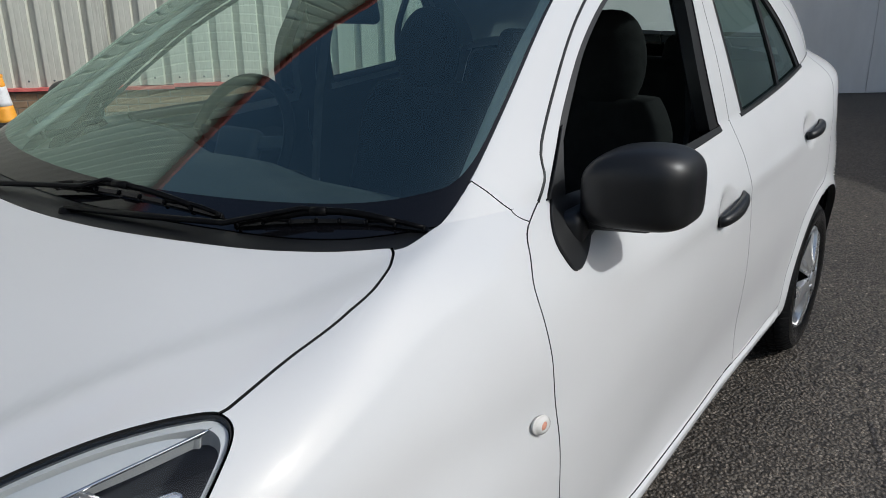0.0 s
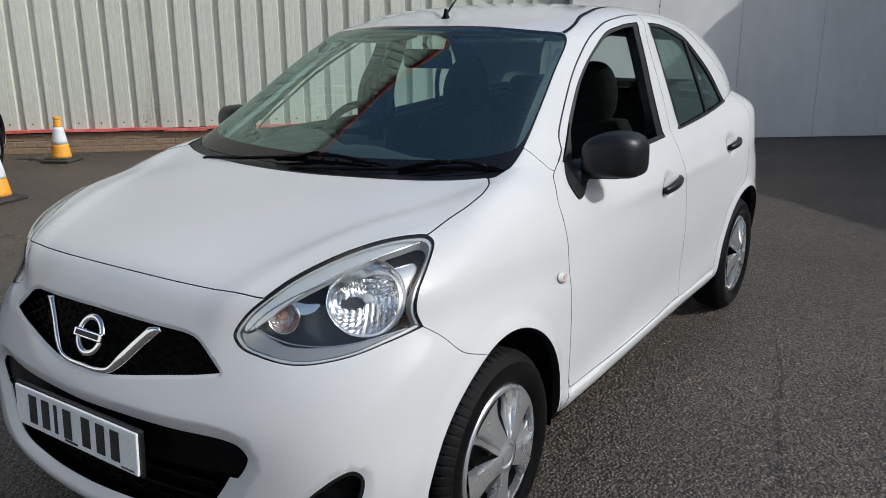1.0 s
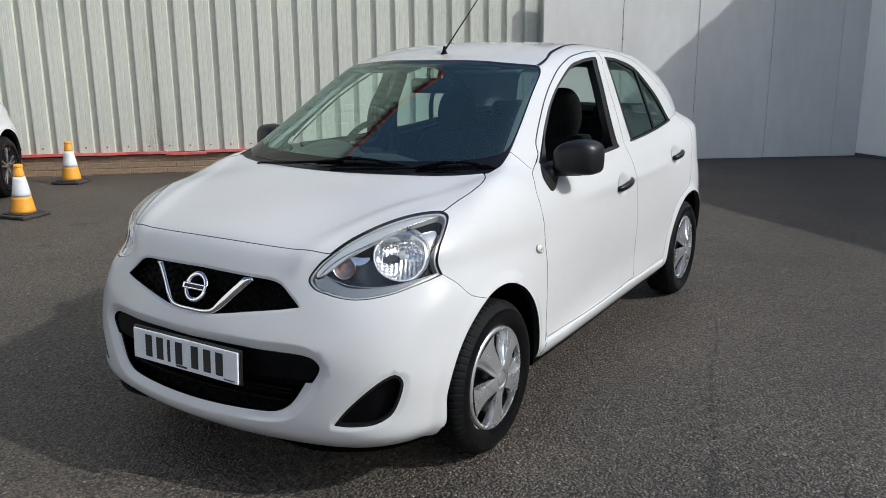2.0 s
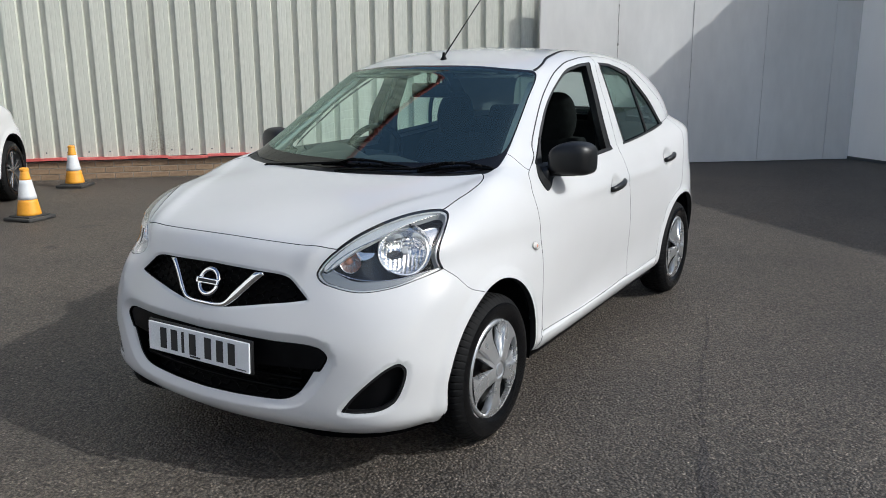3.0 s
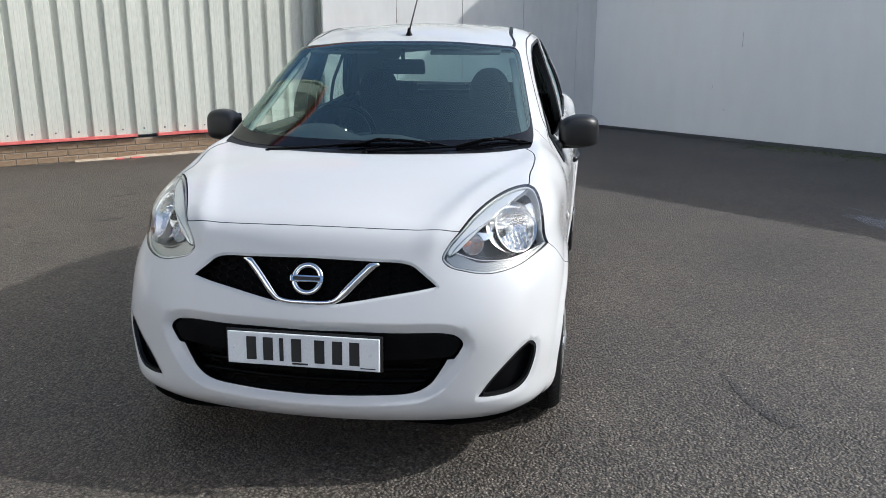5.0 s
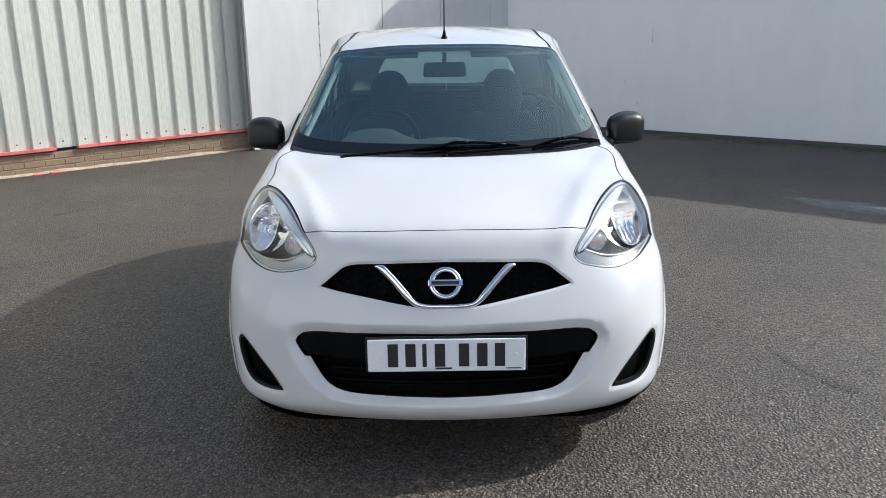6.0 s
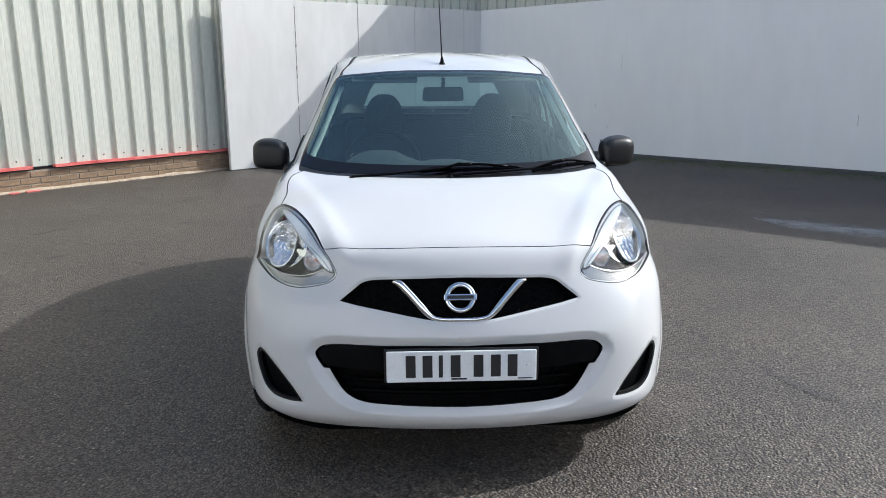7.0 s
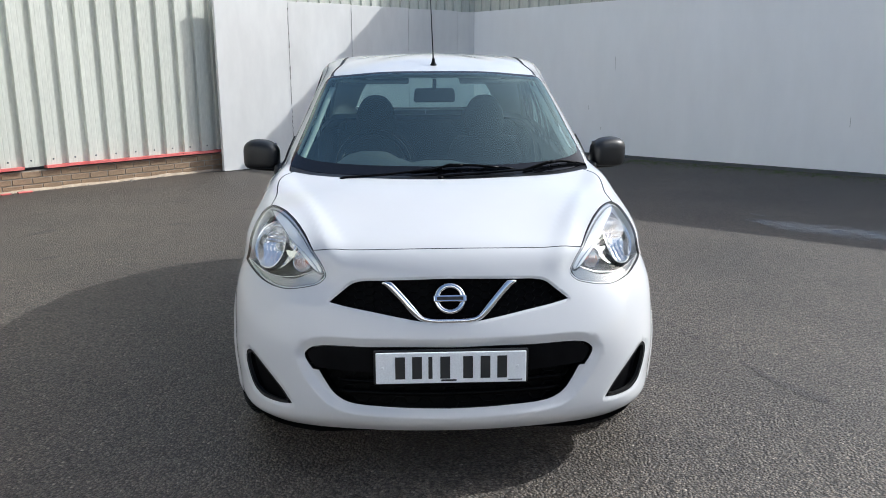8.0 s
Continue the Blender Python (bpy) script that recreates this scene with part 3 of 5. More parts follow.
# cracked filler down the joints of the weathered boards
crack = material("dirty_joint", (.24, .225, .20), .9)
random.seed(17)
for s0, wide in ((3.60, .0040), (2.52, .0012), (1.43, .0008)):
    bm = bmesh.new()
    z, prev = .03, None
    while z < 2.24:
        w = wide * random.uniform(.3, 1.5) * (2.2 if random.random() < .12 else 1)
        x = s0 + random.uniform(-.004, .004)
        row = [bm.verts.new((x - w, .0015, z)), bm.verts.new((x, .004, z)), bm.verts.new((x + w, .0015, z))]
        if prev:
            bm.faces.new((prev[0], prev[1], row[1], row[0]))
            bm.faces.new((prev[1], prev[2], row[2], row[1]))
        prev = row if random.random() > .10 else None
        z += random.uniform(.015, .05)
    bmesh.ops.delete(bm, geom=[v for v in bm.verts if not v.link_faces], context="VERTS")
    part("joint_crack", bm, crack, wall_a)
frame_b = wall_frame(CORNER, ALONG_B, (-.6, -.8, 0))
wall_b = tagged(new("wall_boarded_shaded"), "white painted board hoarding standing in shade", "wall", kind="structure")
wall_b.matrix_basis = frame_b
edges_b = [0.0, 1.22, 2.44, 3.66, 4.88, 6.10, 7.32, 8.54, 9.76, 10.98, 12.2, 13.42, 14.64, 15.86, 17.08, 18.3, 19.52]
for i, (s0, s1) in enumerate(zip(edges_b, edges_b[1:])):
    bm = bmesh.new()
    for v in box(bm, s0 + .00015, -.06, .05, s1 - .00015, 0, 2.262):
        v.co.z += .029 * min(v.co.x, 12) if v.co.z > 1 else 0
    part("board", bm, board, wall_b)
# recessed dark strip, stands for the shade in the gap under the boards
bm = bmesh.new()
box(bm, -.05, -.055, 0, 19.5, -.03, .06)
part("kick_strip", bm, dark_edge, wall_b, "dark strip for the shade in the gap under the boards")
scuff_grey = material("scuffed_paint", (.50, .49, .47), .8)
for x, z, h in ((2.62, 1.32, .20), (2.20, .72, .07), (5.95, .62, .14), (2.42, .42, .04), (8.6, 1.2, .10)):
    bm = bmesh.new()
    box(bm, x, .0005, z, x + .007, .0018, z + h, .0005)
    part("scuff", bm, scuff_grey, wall_b, "thin grey scuff on the paint")


def cladding(length, z0, z1, pitch, phase=0.0, rib=.035):
    """A sheet of trapezoid ribs, with thickness; x along, y out."""
    bm = bmesh.new()
    shape = [(0, 0), (.17, 0), (.19, -.0012), (.21, -.0012), (.23, 0), (.41, 0), (.43, -.0012), (.45, -.0012), (.47, 0), (.62, 0), (.66, -rib), (.92, -rib), (.96, 0)]
    pts, x = [], -phase * pitch
    while x < length:
        for a, d in shape:
            if 0 <= x + a * pitch <= length:
                pts.append((x + a * pitch, d))
        x += pitch
    low = [bm.verts.new((a, d, z0)) for a, d in pts]
    high = [bm.verts.new((a, d, z1)) for a, d in pts]
    for i in range(len(pts) - 1):
        bm.faces.new((low[i + 1], low[i], high[i], high[i + 1]))
    return bm


# the metal-clad building along the yard
METAL_TOP = 10.9
REACH = .17
PITCH = .2544
PHASE = (.79 - .160 / .258 - REACH / .258 - (.014 * REACH + .08) / PITCH) % 1
frame_m = wall_frame(FOOT_M, ALONG_M, (.6, -.8, 0))
metal_wall = tagged(new("wall_metal_clad"), "pale grey profiled metal cladding over a low buff brick plinth", "wall", kind="structure")
metal_wall.matrix_basis = frame_m
STEP, LOW_TOP, END = 3.7, 5.4, -.50
bm = cladding(32 + REACH, LEDGE - .02, LOW_TOP, PITCH, PHASE, .044)
bmesh.ops.translate(bm, verts=bm.verts, vec=(-REACH, 0, 0))
part("cladding", bm, clad, metal_wall, "pale grey-green ribbed steel sheet")
bm = cladding(32 - STEP, LOW_TOP, METAL_TOP, PITCH, (PHASE + (STEP + REACH) / PITCH) % 1, .044)
bmesh.ops.translate(bm, verts=bm.verts, vec=(STEP, 0, 0))
part("upper_cladding", bm, clad, metal_wall, "pale grey-green ribbed steel sheet")
for x0, x1, top in ((-REACH, STEP, LOW_TOP), (STEP, 32, METAL_TOP)):
    bm = bmesh.new()
    box(bm, x0 - (.33 if x0 < 0 else 0), -.30, 0, x1, -.12, top)
    part("backing", bm, dark_edge, metal_wall)
    bm = bmesh.new()
    box(bm, x0, -.10, top - .02, x1, .22, top + .16, .01)
    part("gutter", bm, red_paint, metal_wall, "red painted gutter along the eaves")
# dark grey strip at the sheet's end, stands for the boards' narrow shadow
corner_shade = speckled(material("grey_corner_shade"), (.15, .17, .19), (.20, .22, .24), 3, (.45, .6), 60, .05, (1, 1, .2))
bm = bmesh.new()
box(bm, END, -.09, LEDGE - .02, -REACH + .004, .004, LOW_TOP, .004)
part("corner_flashing", bm, corner_shade, metal_wall, "dark grey strip for the boards' narrow shadow")
bm = bmesh.new()
box(bm, END, -.12, 0, 32, -.008, PLINTH)
part("mortar_bed", bm, mortar, metal_wall)
bm = bmesh.new()
random.seed(4)
xs = [i * .25 + END for i in range(130)]
for a, b in zip(xs, xs[1:]):
    d = random.uniform(-.003, .003) - (.018 if 4.3 < a < 4.8 else 0)
    e = random.uniform(-.006, .006)
    if 2.0 < a < 2.5:
        continue
    vs = box(bm, a, -.05, PLINTH + .020 + d, b, .050 + e, LEDGE - .010 + d)
bmesh.ops.remove_doubles(bm, verts=bm.verts, dist=.001)
part("ledge", bm, red_paint, metal_wall, "peeling red painted ledge")

# pale mortar footing smeared along the foot of the bricks, and a fallen flake of red paint
bm = bmesh.new()
rows = []
for i in range(61):
    x = -.05 + i * .055
    h = .020 + .016 * abs(math.sin(x * 2.1) * math.sin(x * 5.3 + 1)) + random.uniform(0, .006)
    w = .012 + random.uniform(0, .014)
    rows.append([bm.verts.new(q) for q in ((x, -.01, 0), (x, -.01, h), (x, w * .6, h * .8), (x, w + .012, 0))])
for a, b in zip(rows, rows[1:]):
    for j in range(3):
        bm.faces.new((a[j], b[j], b[j + 1], a[j + 1]))
footing = speckled(material("sandy_footing"), (.36, .28, .20), (.52, .42, .31), 16, (.85, .95), 130, .3)
part("footing", bm, footing, metal_wall, "pale sandy mortar smear")
bm = bmesh.new()
for x, y, l, w in ((2.46, .05, .16, .05), (2.70, .075, .11, .035)):
    box(bm, x, y, 0, x + l, y + w, .018, .005)
part("paint_flake", bm, red_paint, metal_wall, "fallen pieces of red ledge")

# the same building goes on behind the sunny boards
bm = cladding(5.9, .0, 5.0, .188, .3, .03)
bmesh.ops.translate(bm, verts=bm.verts, vec=(-1.4, -.12, 0))
rear_clad = part("cladding", bm, clad, None, at=frame_a)
tagged(rear_clad, "pale ribbed metal cladding behind the white boards", "wall", kind="structure").name = "wall_metal_clad_rear"
bm = bmesh.new()
box(bm, -1.4, -.5, 0, 4.5, -.18, 5.0)
part("backing", bm, dark_edge, rear_clad)

# the taller clad building behind the shaded boards
B_TOP = 4.1
building_b = tagged(new("wall_clad_behind_boards"), "pale profiled metal cladding rising behind the white boards", "wall", kind="structure")
building_b.matrix_basis = frame_b
bm = cladding(21, 0, B_TOP, .188, 0, .03)
bmesh.ops.translate(bm, verts=bm.verts, vec=(-1.2, -.12, 0))
part("cladding", bm, clad, building_b)
bm = bmesh.new()
box(bm, -1.2, -.5, 0, 19.7, -.17, B_TOP)
part("backing", bm, dark_edge, building_b)

bounce_white = speckled(material("white_bounce_cladding"), (.78, .79, .80), (.84, .85, .86), .9, (.4, .55), 40, .05, (1, 1, .25), .95)
# unseen white cladding added to close the yard behind the camera and bounce light
frame_c = wall_frame(Vector((-24, -1, 0)), Vector((.7645, -.6447, 0)), (.645, .764, 0))
bounce_wall = tagged(part("cladding", cladding(44, 0, 9.0, .258, 0), bounce_white, None, at=frame_c), "added unseen white ribbed wall that bounces light across the yard", "wall", kind="structure")
bounce_wall.name = "wall_opposite"
bm = bmesh.new()
box(bm, 0, -.6, 0, 44, -.06, 9.0)
part("backing", bm, dark_edge, bounce_wall)


# ---- the white hatchback ----
AXLE_F, AXLE_R, HUB, ARCH = .745, 3.195, .290, .358
FLANK = (1.0, 4.3, None, None)


def arch_loop(y0):
    a = np.linspace(radians(-14), radians(194), 60)
    pts = np.stack([y0 + ARCH * np.cos(a), HUB + ARCH * np.sin(a)], 1)
    tv = LOWER.find("yz", pts, FLANK)
    tv[pts[:, 1] < .225, 1] = -.01
    return np.vstack([tv, [tv[-1, 0], -.03], [tv[0, 0], -.03]])


def flank(points, extra=()):
    """A closed loop on the flank from (y, z) pairs, sharp where a pair is doubled, then (t, v) pairs on the belt."""
    tv = LOWER.find("yz", points, FLANK)
    return curve_through([tuple(p) for p in tv] + list(extra))


headlight_edge = [(.445, .555), (.47, .60), (.515, .646), (.56, .696), (.62, .737), (.68, .762), (.74, .777), (.82, .784), (.885, .779), (.938, .752), (.962, .70), (.965, .65),
                  (.968, .60), (.985, .562), (.985, .562), (.89, .54), (.78, .513), (.65, .50), (.54, .512), (.47, .53)]
grille_edge = [(0, .548), (0, .548), (.2, .543), (.30, .539), (.335, .53), (.38, .50), (.428, .466), (.428, .466), (.36, .452), (.27, .437), (.15, .416), (.09, .407), (0, .404), (0, .404)]
intake_edge = [(0, .317), (0, .317), (.13, .319), (.30, .316), (.46, .313), (.503, .302), (.523, .280), (.510, .252), (.492, .230), (.492, .230), (.470, .229), (.470, .229), (.447, .194), (.420, .160), (.390, .140), (.35, .127), (.2, .118), (0, .114), (0, .114)]
fog_edge = [(.79, .262), (.818, .244), (.818, .200), (.795, .143), (.742, .116), (.64, .107), (.580, .110), (.580, .110), (.637, .172), (.695, .222), (.745, .251)]
hood_edge = [(0, .65), (0, .65), (.14, .65), (.34, .648), (.45, .644), (.53, .641), (.53, .641), (.70, .70), (.888, .785), (.888, .785), (.932, .838), (1.012, .881), (1.048, .909),
             (1.022, .934), (.964, .957), (.925, .970), (.895, .9765), (.85, .9785), (.66, .981), (.52, .978), (.31, .973), (.15, .970), (0, .969), (0, .969)]
bumper_edge = [(0, 0), (0, 0), (1.2, 0), (1.2, 0), (1.26, .2), (1.215, .42), (1.215, .42), (1.12, .46), (1.05, .52), (.985, .562), (.985, .562), (.9, .62), (.56, .67), (.56, .67), (0, .70), (0, .70)]
brow_edge = [(.468, .575), (.520, .636), (.566, .684), (.625, .724), (.69, .750), (.76, .767), (.82, .771), (.878, .765), (.878, .765), (.82, .748), (.73, .722), (.65, .676), (.565, .608), (.51, .572), (.475, .562)]
chin_edge = [(.462, .560), (.500, .575), (.545, .562), (.61, .543), (.70, .540), (.80, .548), (.88, .558), (.958, .567), (.958, .567), (.885, .548), (.78, .521), (.65, .509), (.545, .520), (.482, .535)]
bar_edge = [(0, .314), (0, .314), (.13, .316), (.30, .313), (.458, .310), (.496, .300), (.516, .280), (.503, .254), (.486, .234), (.486, .234), (.3, .226), (0, .222), (0, .222)]
bowl_loop = curve_through([(.922, .639), (.889, .681), (.824, .709), (.754, .719), (.706, .709), (.694, .682), (.711, .644), (.740, .602), (.781, .571), (.829, .560), (.878, .566), (.916, .597)], .006)
shroud_loop = curve_through([(.739, .724), (.695, .712), (.685, .686), (.704, .644), (.735, .599), (.778, .568), (.829, .557), (.881, .563), (.925, .597), (.937, .638), (.929, .673), (.928, .707), (.904, .722), (.865, .718), (.83, .712), (.78, .720)], .006)
leaf_loop = curve_through([(.60, .641), (.647, .637), (.693, .633), (.688, .618), (.655, .606), (.627, .612)], .006)
lower_loops = {
    "arch_front": arch_loop(AXLE_F), "arch_rear": arch_loop(AXLE_R),
    "lamp_brow": curve_through(brow_edge, .008), "lamp_chin": curve_through(chin_edge, .008),
    "lamp_bowl": inset(bowl_loop, .002), "lamp_shroud": shroud_loop, "lamp_leaf": leaf_loop, "lamp_core": inset(curve_through(headlight_edge, .006), .0105),
    "lamp_inside": inset(curve_through(headlight_edge, .006), .0030),
    "headlight": curve_through(headlight_edge, .006),
    "grille": curve_through(grille_edge, .008),
    "plate_carrier": curve_through(bar_edge, .008),
    "intake": curve_through(intake_edge, .008),
    "fog_inside": inset(curve_through(fog_edge, .006), .010),
    "fog": curve_through(fog_edge, .006),
    "cowl": curve_through([(0, .969), (0, .969), (.15, .970), (.31, .973), (.52, .978), (.66, .981), (.85, .9785), (.895, .9765), (.925, .972), (.925, .972), (.965, .975), (.985, .987), (1.0, 1.0), (1.0, 1.0), (1.0, 1.02), (1.0, 1.02), (0, 1.02), (0, 1.02)]),
    "sail": flank([(1.232, .955), (1.255, .920), (1.295, .935), (1.355, .98), (1.385, 1.015)], [(1.80, 1.02), (1.80, 1.02), (1.70, 1.02), (1.70, 1.02)]),
    "hood": curve_through(hood_edge),
    "belt": curve_through([(1.98, 1.02), (1.98, 1.02), (2.0, .975), (2.0, .975), (2.45, .972), (2.70, .978), (2.70, .978), (2.70, 1.02), (2.70, 1.02)]),
    "belt_rear": curve_through([(2.86, 1.02), (2.86, 1.02), (2.87, .985), (2.87, .985), (3.2, .985), (3.60, .988), (3.60, .988), (3.62, 1.02), (3.62, 1.02)]),
    "door_front": flank([(1.190, 1.006), (1.152, .969), (1.124, .925), (1.125, .871), (1.135, .793), (1.149, .684), (1.172, .48), (1.19, .34), (1.20, .31), (1.20, .31), (1.6, .300), (2.0, .300), (2.31, .305), (2.31, .305),
                         (2.308, .333), (2.272, .588), (2.214, .90), (2.20, .98)], [(2.78, 1.02), (2.78, 1.02), (1.6376, 1.02), (1.6376, 1.02)]),
    "door_rear": flank([(2.05, .305), (2.05, .305), (2.55, .303), (2.79, .315), (2.79, .315), (2.825, .45), (2.905, .575), (3.04, .655), (3.169, .70), (3.209, .822), (3.25, .95)],
                       [(3.80, 1.02), (3.80, 1.02), (2.5, 1.02), (2.5, 1.02)]),
    "bumper": curve_through(bumper_edge, .02),
    "fender": curve_through([(0, 0), (0, 0), (1.755, 0), (1.755, 0), (1.755, .93), (1.755, .93), (1.625, .961), (1.625, .961), (1.4847, 1.0), (1.4847, 1.0), (1.4847, 1.02), (1.4847, 1.02), (0, 1.02), (0, 1.02)], .02),
}
# the second door's front edge is the first door's rear edge
green_loops = {
    "windscreen": curve_through([(0, .045), (0, .045), (.5, .05), (.85, .058), (1.0, .075), (1.065, .12), (1.10, .21), (1.122, .34), (1.122, .48), (1.095, .565), (1.03, .606), (.93, .622), (.4, .626), (0, .626), (0, .626)]),
    "windscreen_border": curve_through([(0, -.02), (0, -.02), (1.0, -.02), (1.0, -.02), (1.0, 0), (1.0, 0), (1.05, .035), (1.092, .09), (1.125, .2), (1.146, .34), (1.146, .49), (1.12, .578), (1.05, .622), (.95, .641), (.47, .645), (0, .645), (0, .645)]),
    "sail": curve_through([(1.70, -.02), (1.70, -.02), (1.655, .05), (1.585, .15), (1.585, .15), (1.70, .055), (1.80, -.02), (1.80, -.02)]),
    "fender": curve_through([(.95, -.02), (.95, -.02), (.99, .03), (1.09, .070), (1.09, .070), (1.135, .062), (1.292, .036), (1.4847, .0), (1.4847, .0), (1.4847, -.02), (1.4847, -.02)]),
    "window_front": curve_through([(1.76, -.02), (1.76, -.02), (1.665, .09), (1.605, .2), (1.58, .33), (1.655, .472), (1.82, .570), (2.15, .602), (2.50, .607), (2.50, .607), (2.565, .36), (2.62, .1), (2.645, -.02), (2.645, -.02)]),
    "seal_front": curve_through([(1.70, -.02), (1.70, -.02), (1.622, .09), (1.560, .195), (1.540, .335), (1.620, .483), (1.795, .590), (2.148, .621), (2.60, .626), (2.60, .626), (2.638, .36), (2.68, .1), (2.70, -.02), (2.70, -.02)]),
    "window_rear": curve_through([(2.905, -.02), (2.905, -.02), (2.888, .25), (2.872, .48), (2.86, .60), (2.86, .60), (3.08, .584), (3.352, .500), (3.352, .500), (3.282, .25), (3.258, -.02), (3.258, -.02)]),
    "quarter_light": curve_through([(3.285, -.02), (3.285, -.02), (3.31, .25), (3.385, .488), (3.385, .488), (3.465, .30), (3.52, .10), (3.57, -.02), (3.57, -.02)]),
    "seal_rear": curve_through([(2.878, -.02), (2.878, -.02), (2.856, .25), (2.838, .48), (2.815, .622), (2.815, .622), (3.085, .604), (3.374, .517), (3.495, .308), (3.548, .10), (3.605, -.02), (3.605, -.02)]),
    "rear_glass": curve_through([(4.28, .08), (4.28, .08), (4.33, .3), (4.42, .50), (4.42, .50), (5, .55), (5, .55), (5, .06), (5, .06)]),
    "ditch": curve_through([(.97, .645), (.97, .645), (1.10, .692), (1.27, .735), (1.6, .766), (2.05, .793), (3.2, .796), (4.0, .75), (4.0, .75), (4.0, .737), (4.0, .737), (3.2, .780), (2.05, .777), (1.63, .749), (1.31, .718), (1.14, .676), (1.02, .635), (1.02, .635)]),
    "door_front": curve_through([(1.6376, -.02), (1.6376, -.02), (1.6376, .0), (1.622, .040), (1.500, .120), (1.434, .295), (1.44, .43), (1.51, .562), (1.74, .648), (2.25, .676), (2.75, .681), (2.75, .681), (2.728, .49), (2.77, .22), (2.78, -.02), (2.78, -.02)]),
    "door_rear": curve_through([(2.6, -.02), (2.6, -.02), (2.6, .681), (2.6, .681), (2.85, .680), (3.23, .657), (3.55, .545), (3.70, .30), (3.80, -.02), (3.80, -.02)]),
    "roof": curve_through([(0, .62), (0, .62), (.97, .645), (1.10, .692), (1.27, .735), (1.6, .766), (2.05, .793), (3.2, .796), (4.0, .75), (4.5, .70), (5, .66), (5, .66), (5, 1.0), (5, 1.0), (0, 1.0), (0, 1.0)], .02),
}


# raised and sunken features of the skin
def xz_loop(edge):
    p = LOWER.plain(*np.array(curve_through(edge, .02)).T)
    return np.vstack([p[:, [0, 2]], p[::-1, [0, 2]] * (-1, 1)])


def smooth01(u):
    u = np.clip(u, 0, 1)
    return u * u * (3 - 2 * u)


lamp_xz = LOWER.plain(*np.array(curve_through(headlight_edge, .02)).T)[:, [0, 2]]
intake_round = [(0, .317), (0, .317), (.13, .319), (.30, .316), (.46, .313), (.500, .302), (.518, .280), (.506, .248), (.478, .204), (.437, .163), (.392, .138), (.35, .127), (.2, .118), (0, .114), (0, .114)]
intake_dish = xz_loop(intake_round)
intake_xz, grille_xz, fog_xz = xz_loop(intake_edge), xz_loop(grille_edge), LOWER.plain(*np.array(curve_through(fog_edge, .02)).T)[:, [0, 2]]


def dish(loop, width, depth, reach):
    """The skin sinks towards an opening of the front face."""
    def f(p):
        out = np.zeros(len(p))
        near = (p[:, 1] < reach) & (p[:, 2] < .80)
        if near.any():
            q = np.abs(p[near][:, [0]])
            q = np.hstack([q, p[near][:, [2]]])
            d = far_from(q, loop)
            d[inside(q, loop)] = 0
            u = np.clip(1 - d / width, 0, 1)
            out[near] = -depth * np.where(u < .12, u * u / .24, u - .06)
        return out
    return f


def arch_lip(p):
    out = np.zeros(len(p))
    for y0 in (AXLE_F, AXLE_R):
        d = np.hypot(p[:, 1] - y0, p[:, 2] - HUB) - ARCH
        out += .010 * smooth01(1 - np.abs(d) / .055) * (p[:, 0] > .6)
    return out


def hood_crown(p):
    """The bonnet steps up outwards over two soft creases that run back and outwards."""
    edge = .30 + .40 * p[:, 1]
    on = smooth01((p[:, 2] - .70) / .12) * smooth01((1.2 - p[:, 1]) / .2)
    x = np.abs(p[:, 0])
    near = (p[:, 1] < .8) & (p[:, 2] > .65)
    q = np.stack([x, p[:, 2]], 1)[near]
    clear = far_from(q, lamp_xz)
    clear[inside(q, lamp_xz)] = 0
    on[near] *= smooth01(clear / .05)
    return on * (.003 + .006 * smooth01((x - edge + .035) / .07)) * smooth01((edge + .150 - x) / .110)


def sill_step(p):
    """The sill stands proud below the doors."""
    on = smooth01((p[:, 1] - 1.16) / .06) * smooth01((2.82 - p[:, 1]) / .06) * (p[:, 0] > .6)
    return on * .012 * smooth01((.305 - p[:, 2]) / .012)


def rear_shoulder(p):
    """The rear wing swells out below the window line, round the tail lamp."""
    return .016 * np.exp(-((p[:, 1] - 3.40) / .20) ** 2 - ((p[:, 2] - 1.03) / .055) ** 2) * (p[:, 0] > .4)


def door_scoop(p):
    """A shallow hollow low on the doors and a swell over the sill."""
    on = smooth01((p[:, 1] - 1.2) / .6) * smooth01((2.95 - p[:, 1]) / .3)
    return on * (-.005 * np.exp(-((p[:, 2] - .42) / .11) ** 2) + .004 * np.exp(-((p[:, 2] - .86) / .03) ** 2))


def handle_cups(p):
    """Finger cups behind the door handles."""
    out = np.zeros(len(p))
    for y0, z0 in ((2.02, .846), (2.93, .895)):
        out -= .016 * smooth01(1.25 - np.hypot((p[:, 1] - y0) / .075, (p[:, 2] - z0) / .05)) * (p[:, 0] > .6)
    return out


LOWER.flares = [handle_cups, dish(intake_dish, .036, .022, .30), dish(grille_xz, .007, .005, .30), dish(fog_xz, .014, .006, .42), arch_lip, hood_crown, door_scoop, sill_step, rear_shoulder]
rims = [curve_through(e, .012) for e in (intake_round, grille_edge, fog_edge)]
lower_cut = carve(LOWER, lower_loops, [(lp, (.006, .012, .019, .027, .036, .046)) for lp in rims] + [(lower_loops["door_front"], (.006, .012, .02)), (lower_loops["door_rear"], (.006, .012, .02))] + [(lower_loops["arch_front"], (.008, .017, .03, .045, .06)), (lower_loops["arch_rear"], (.008, .017, .03, .045, .06))])
green_cut = carve(GREEN, green_loops)

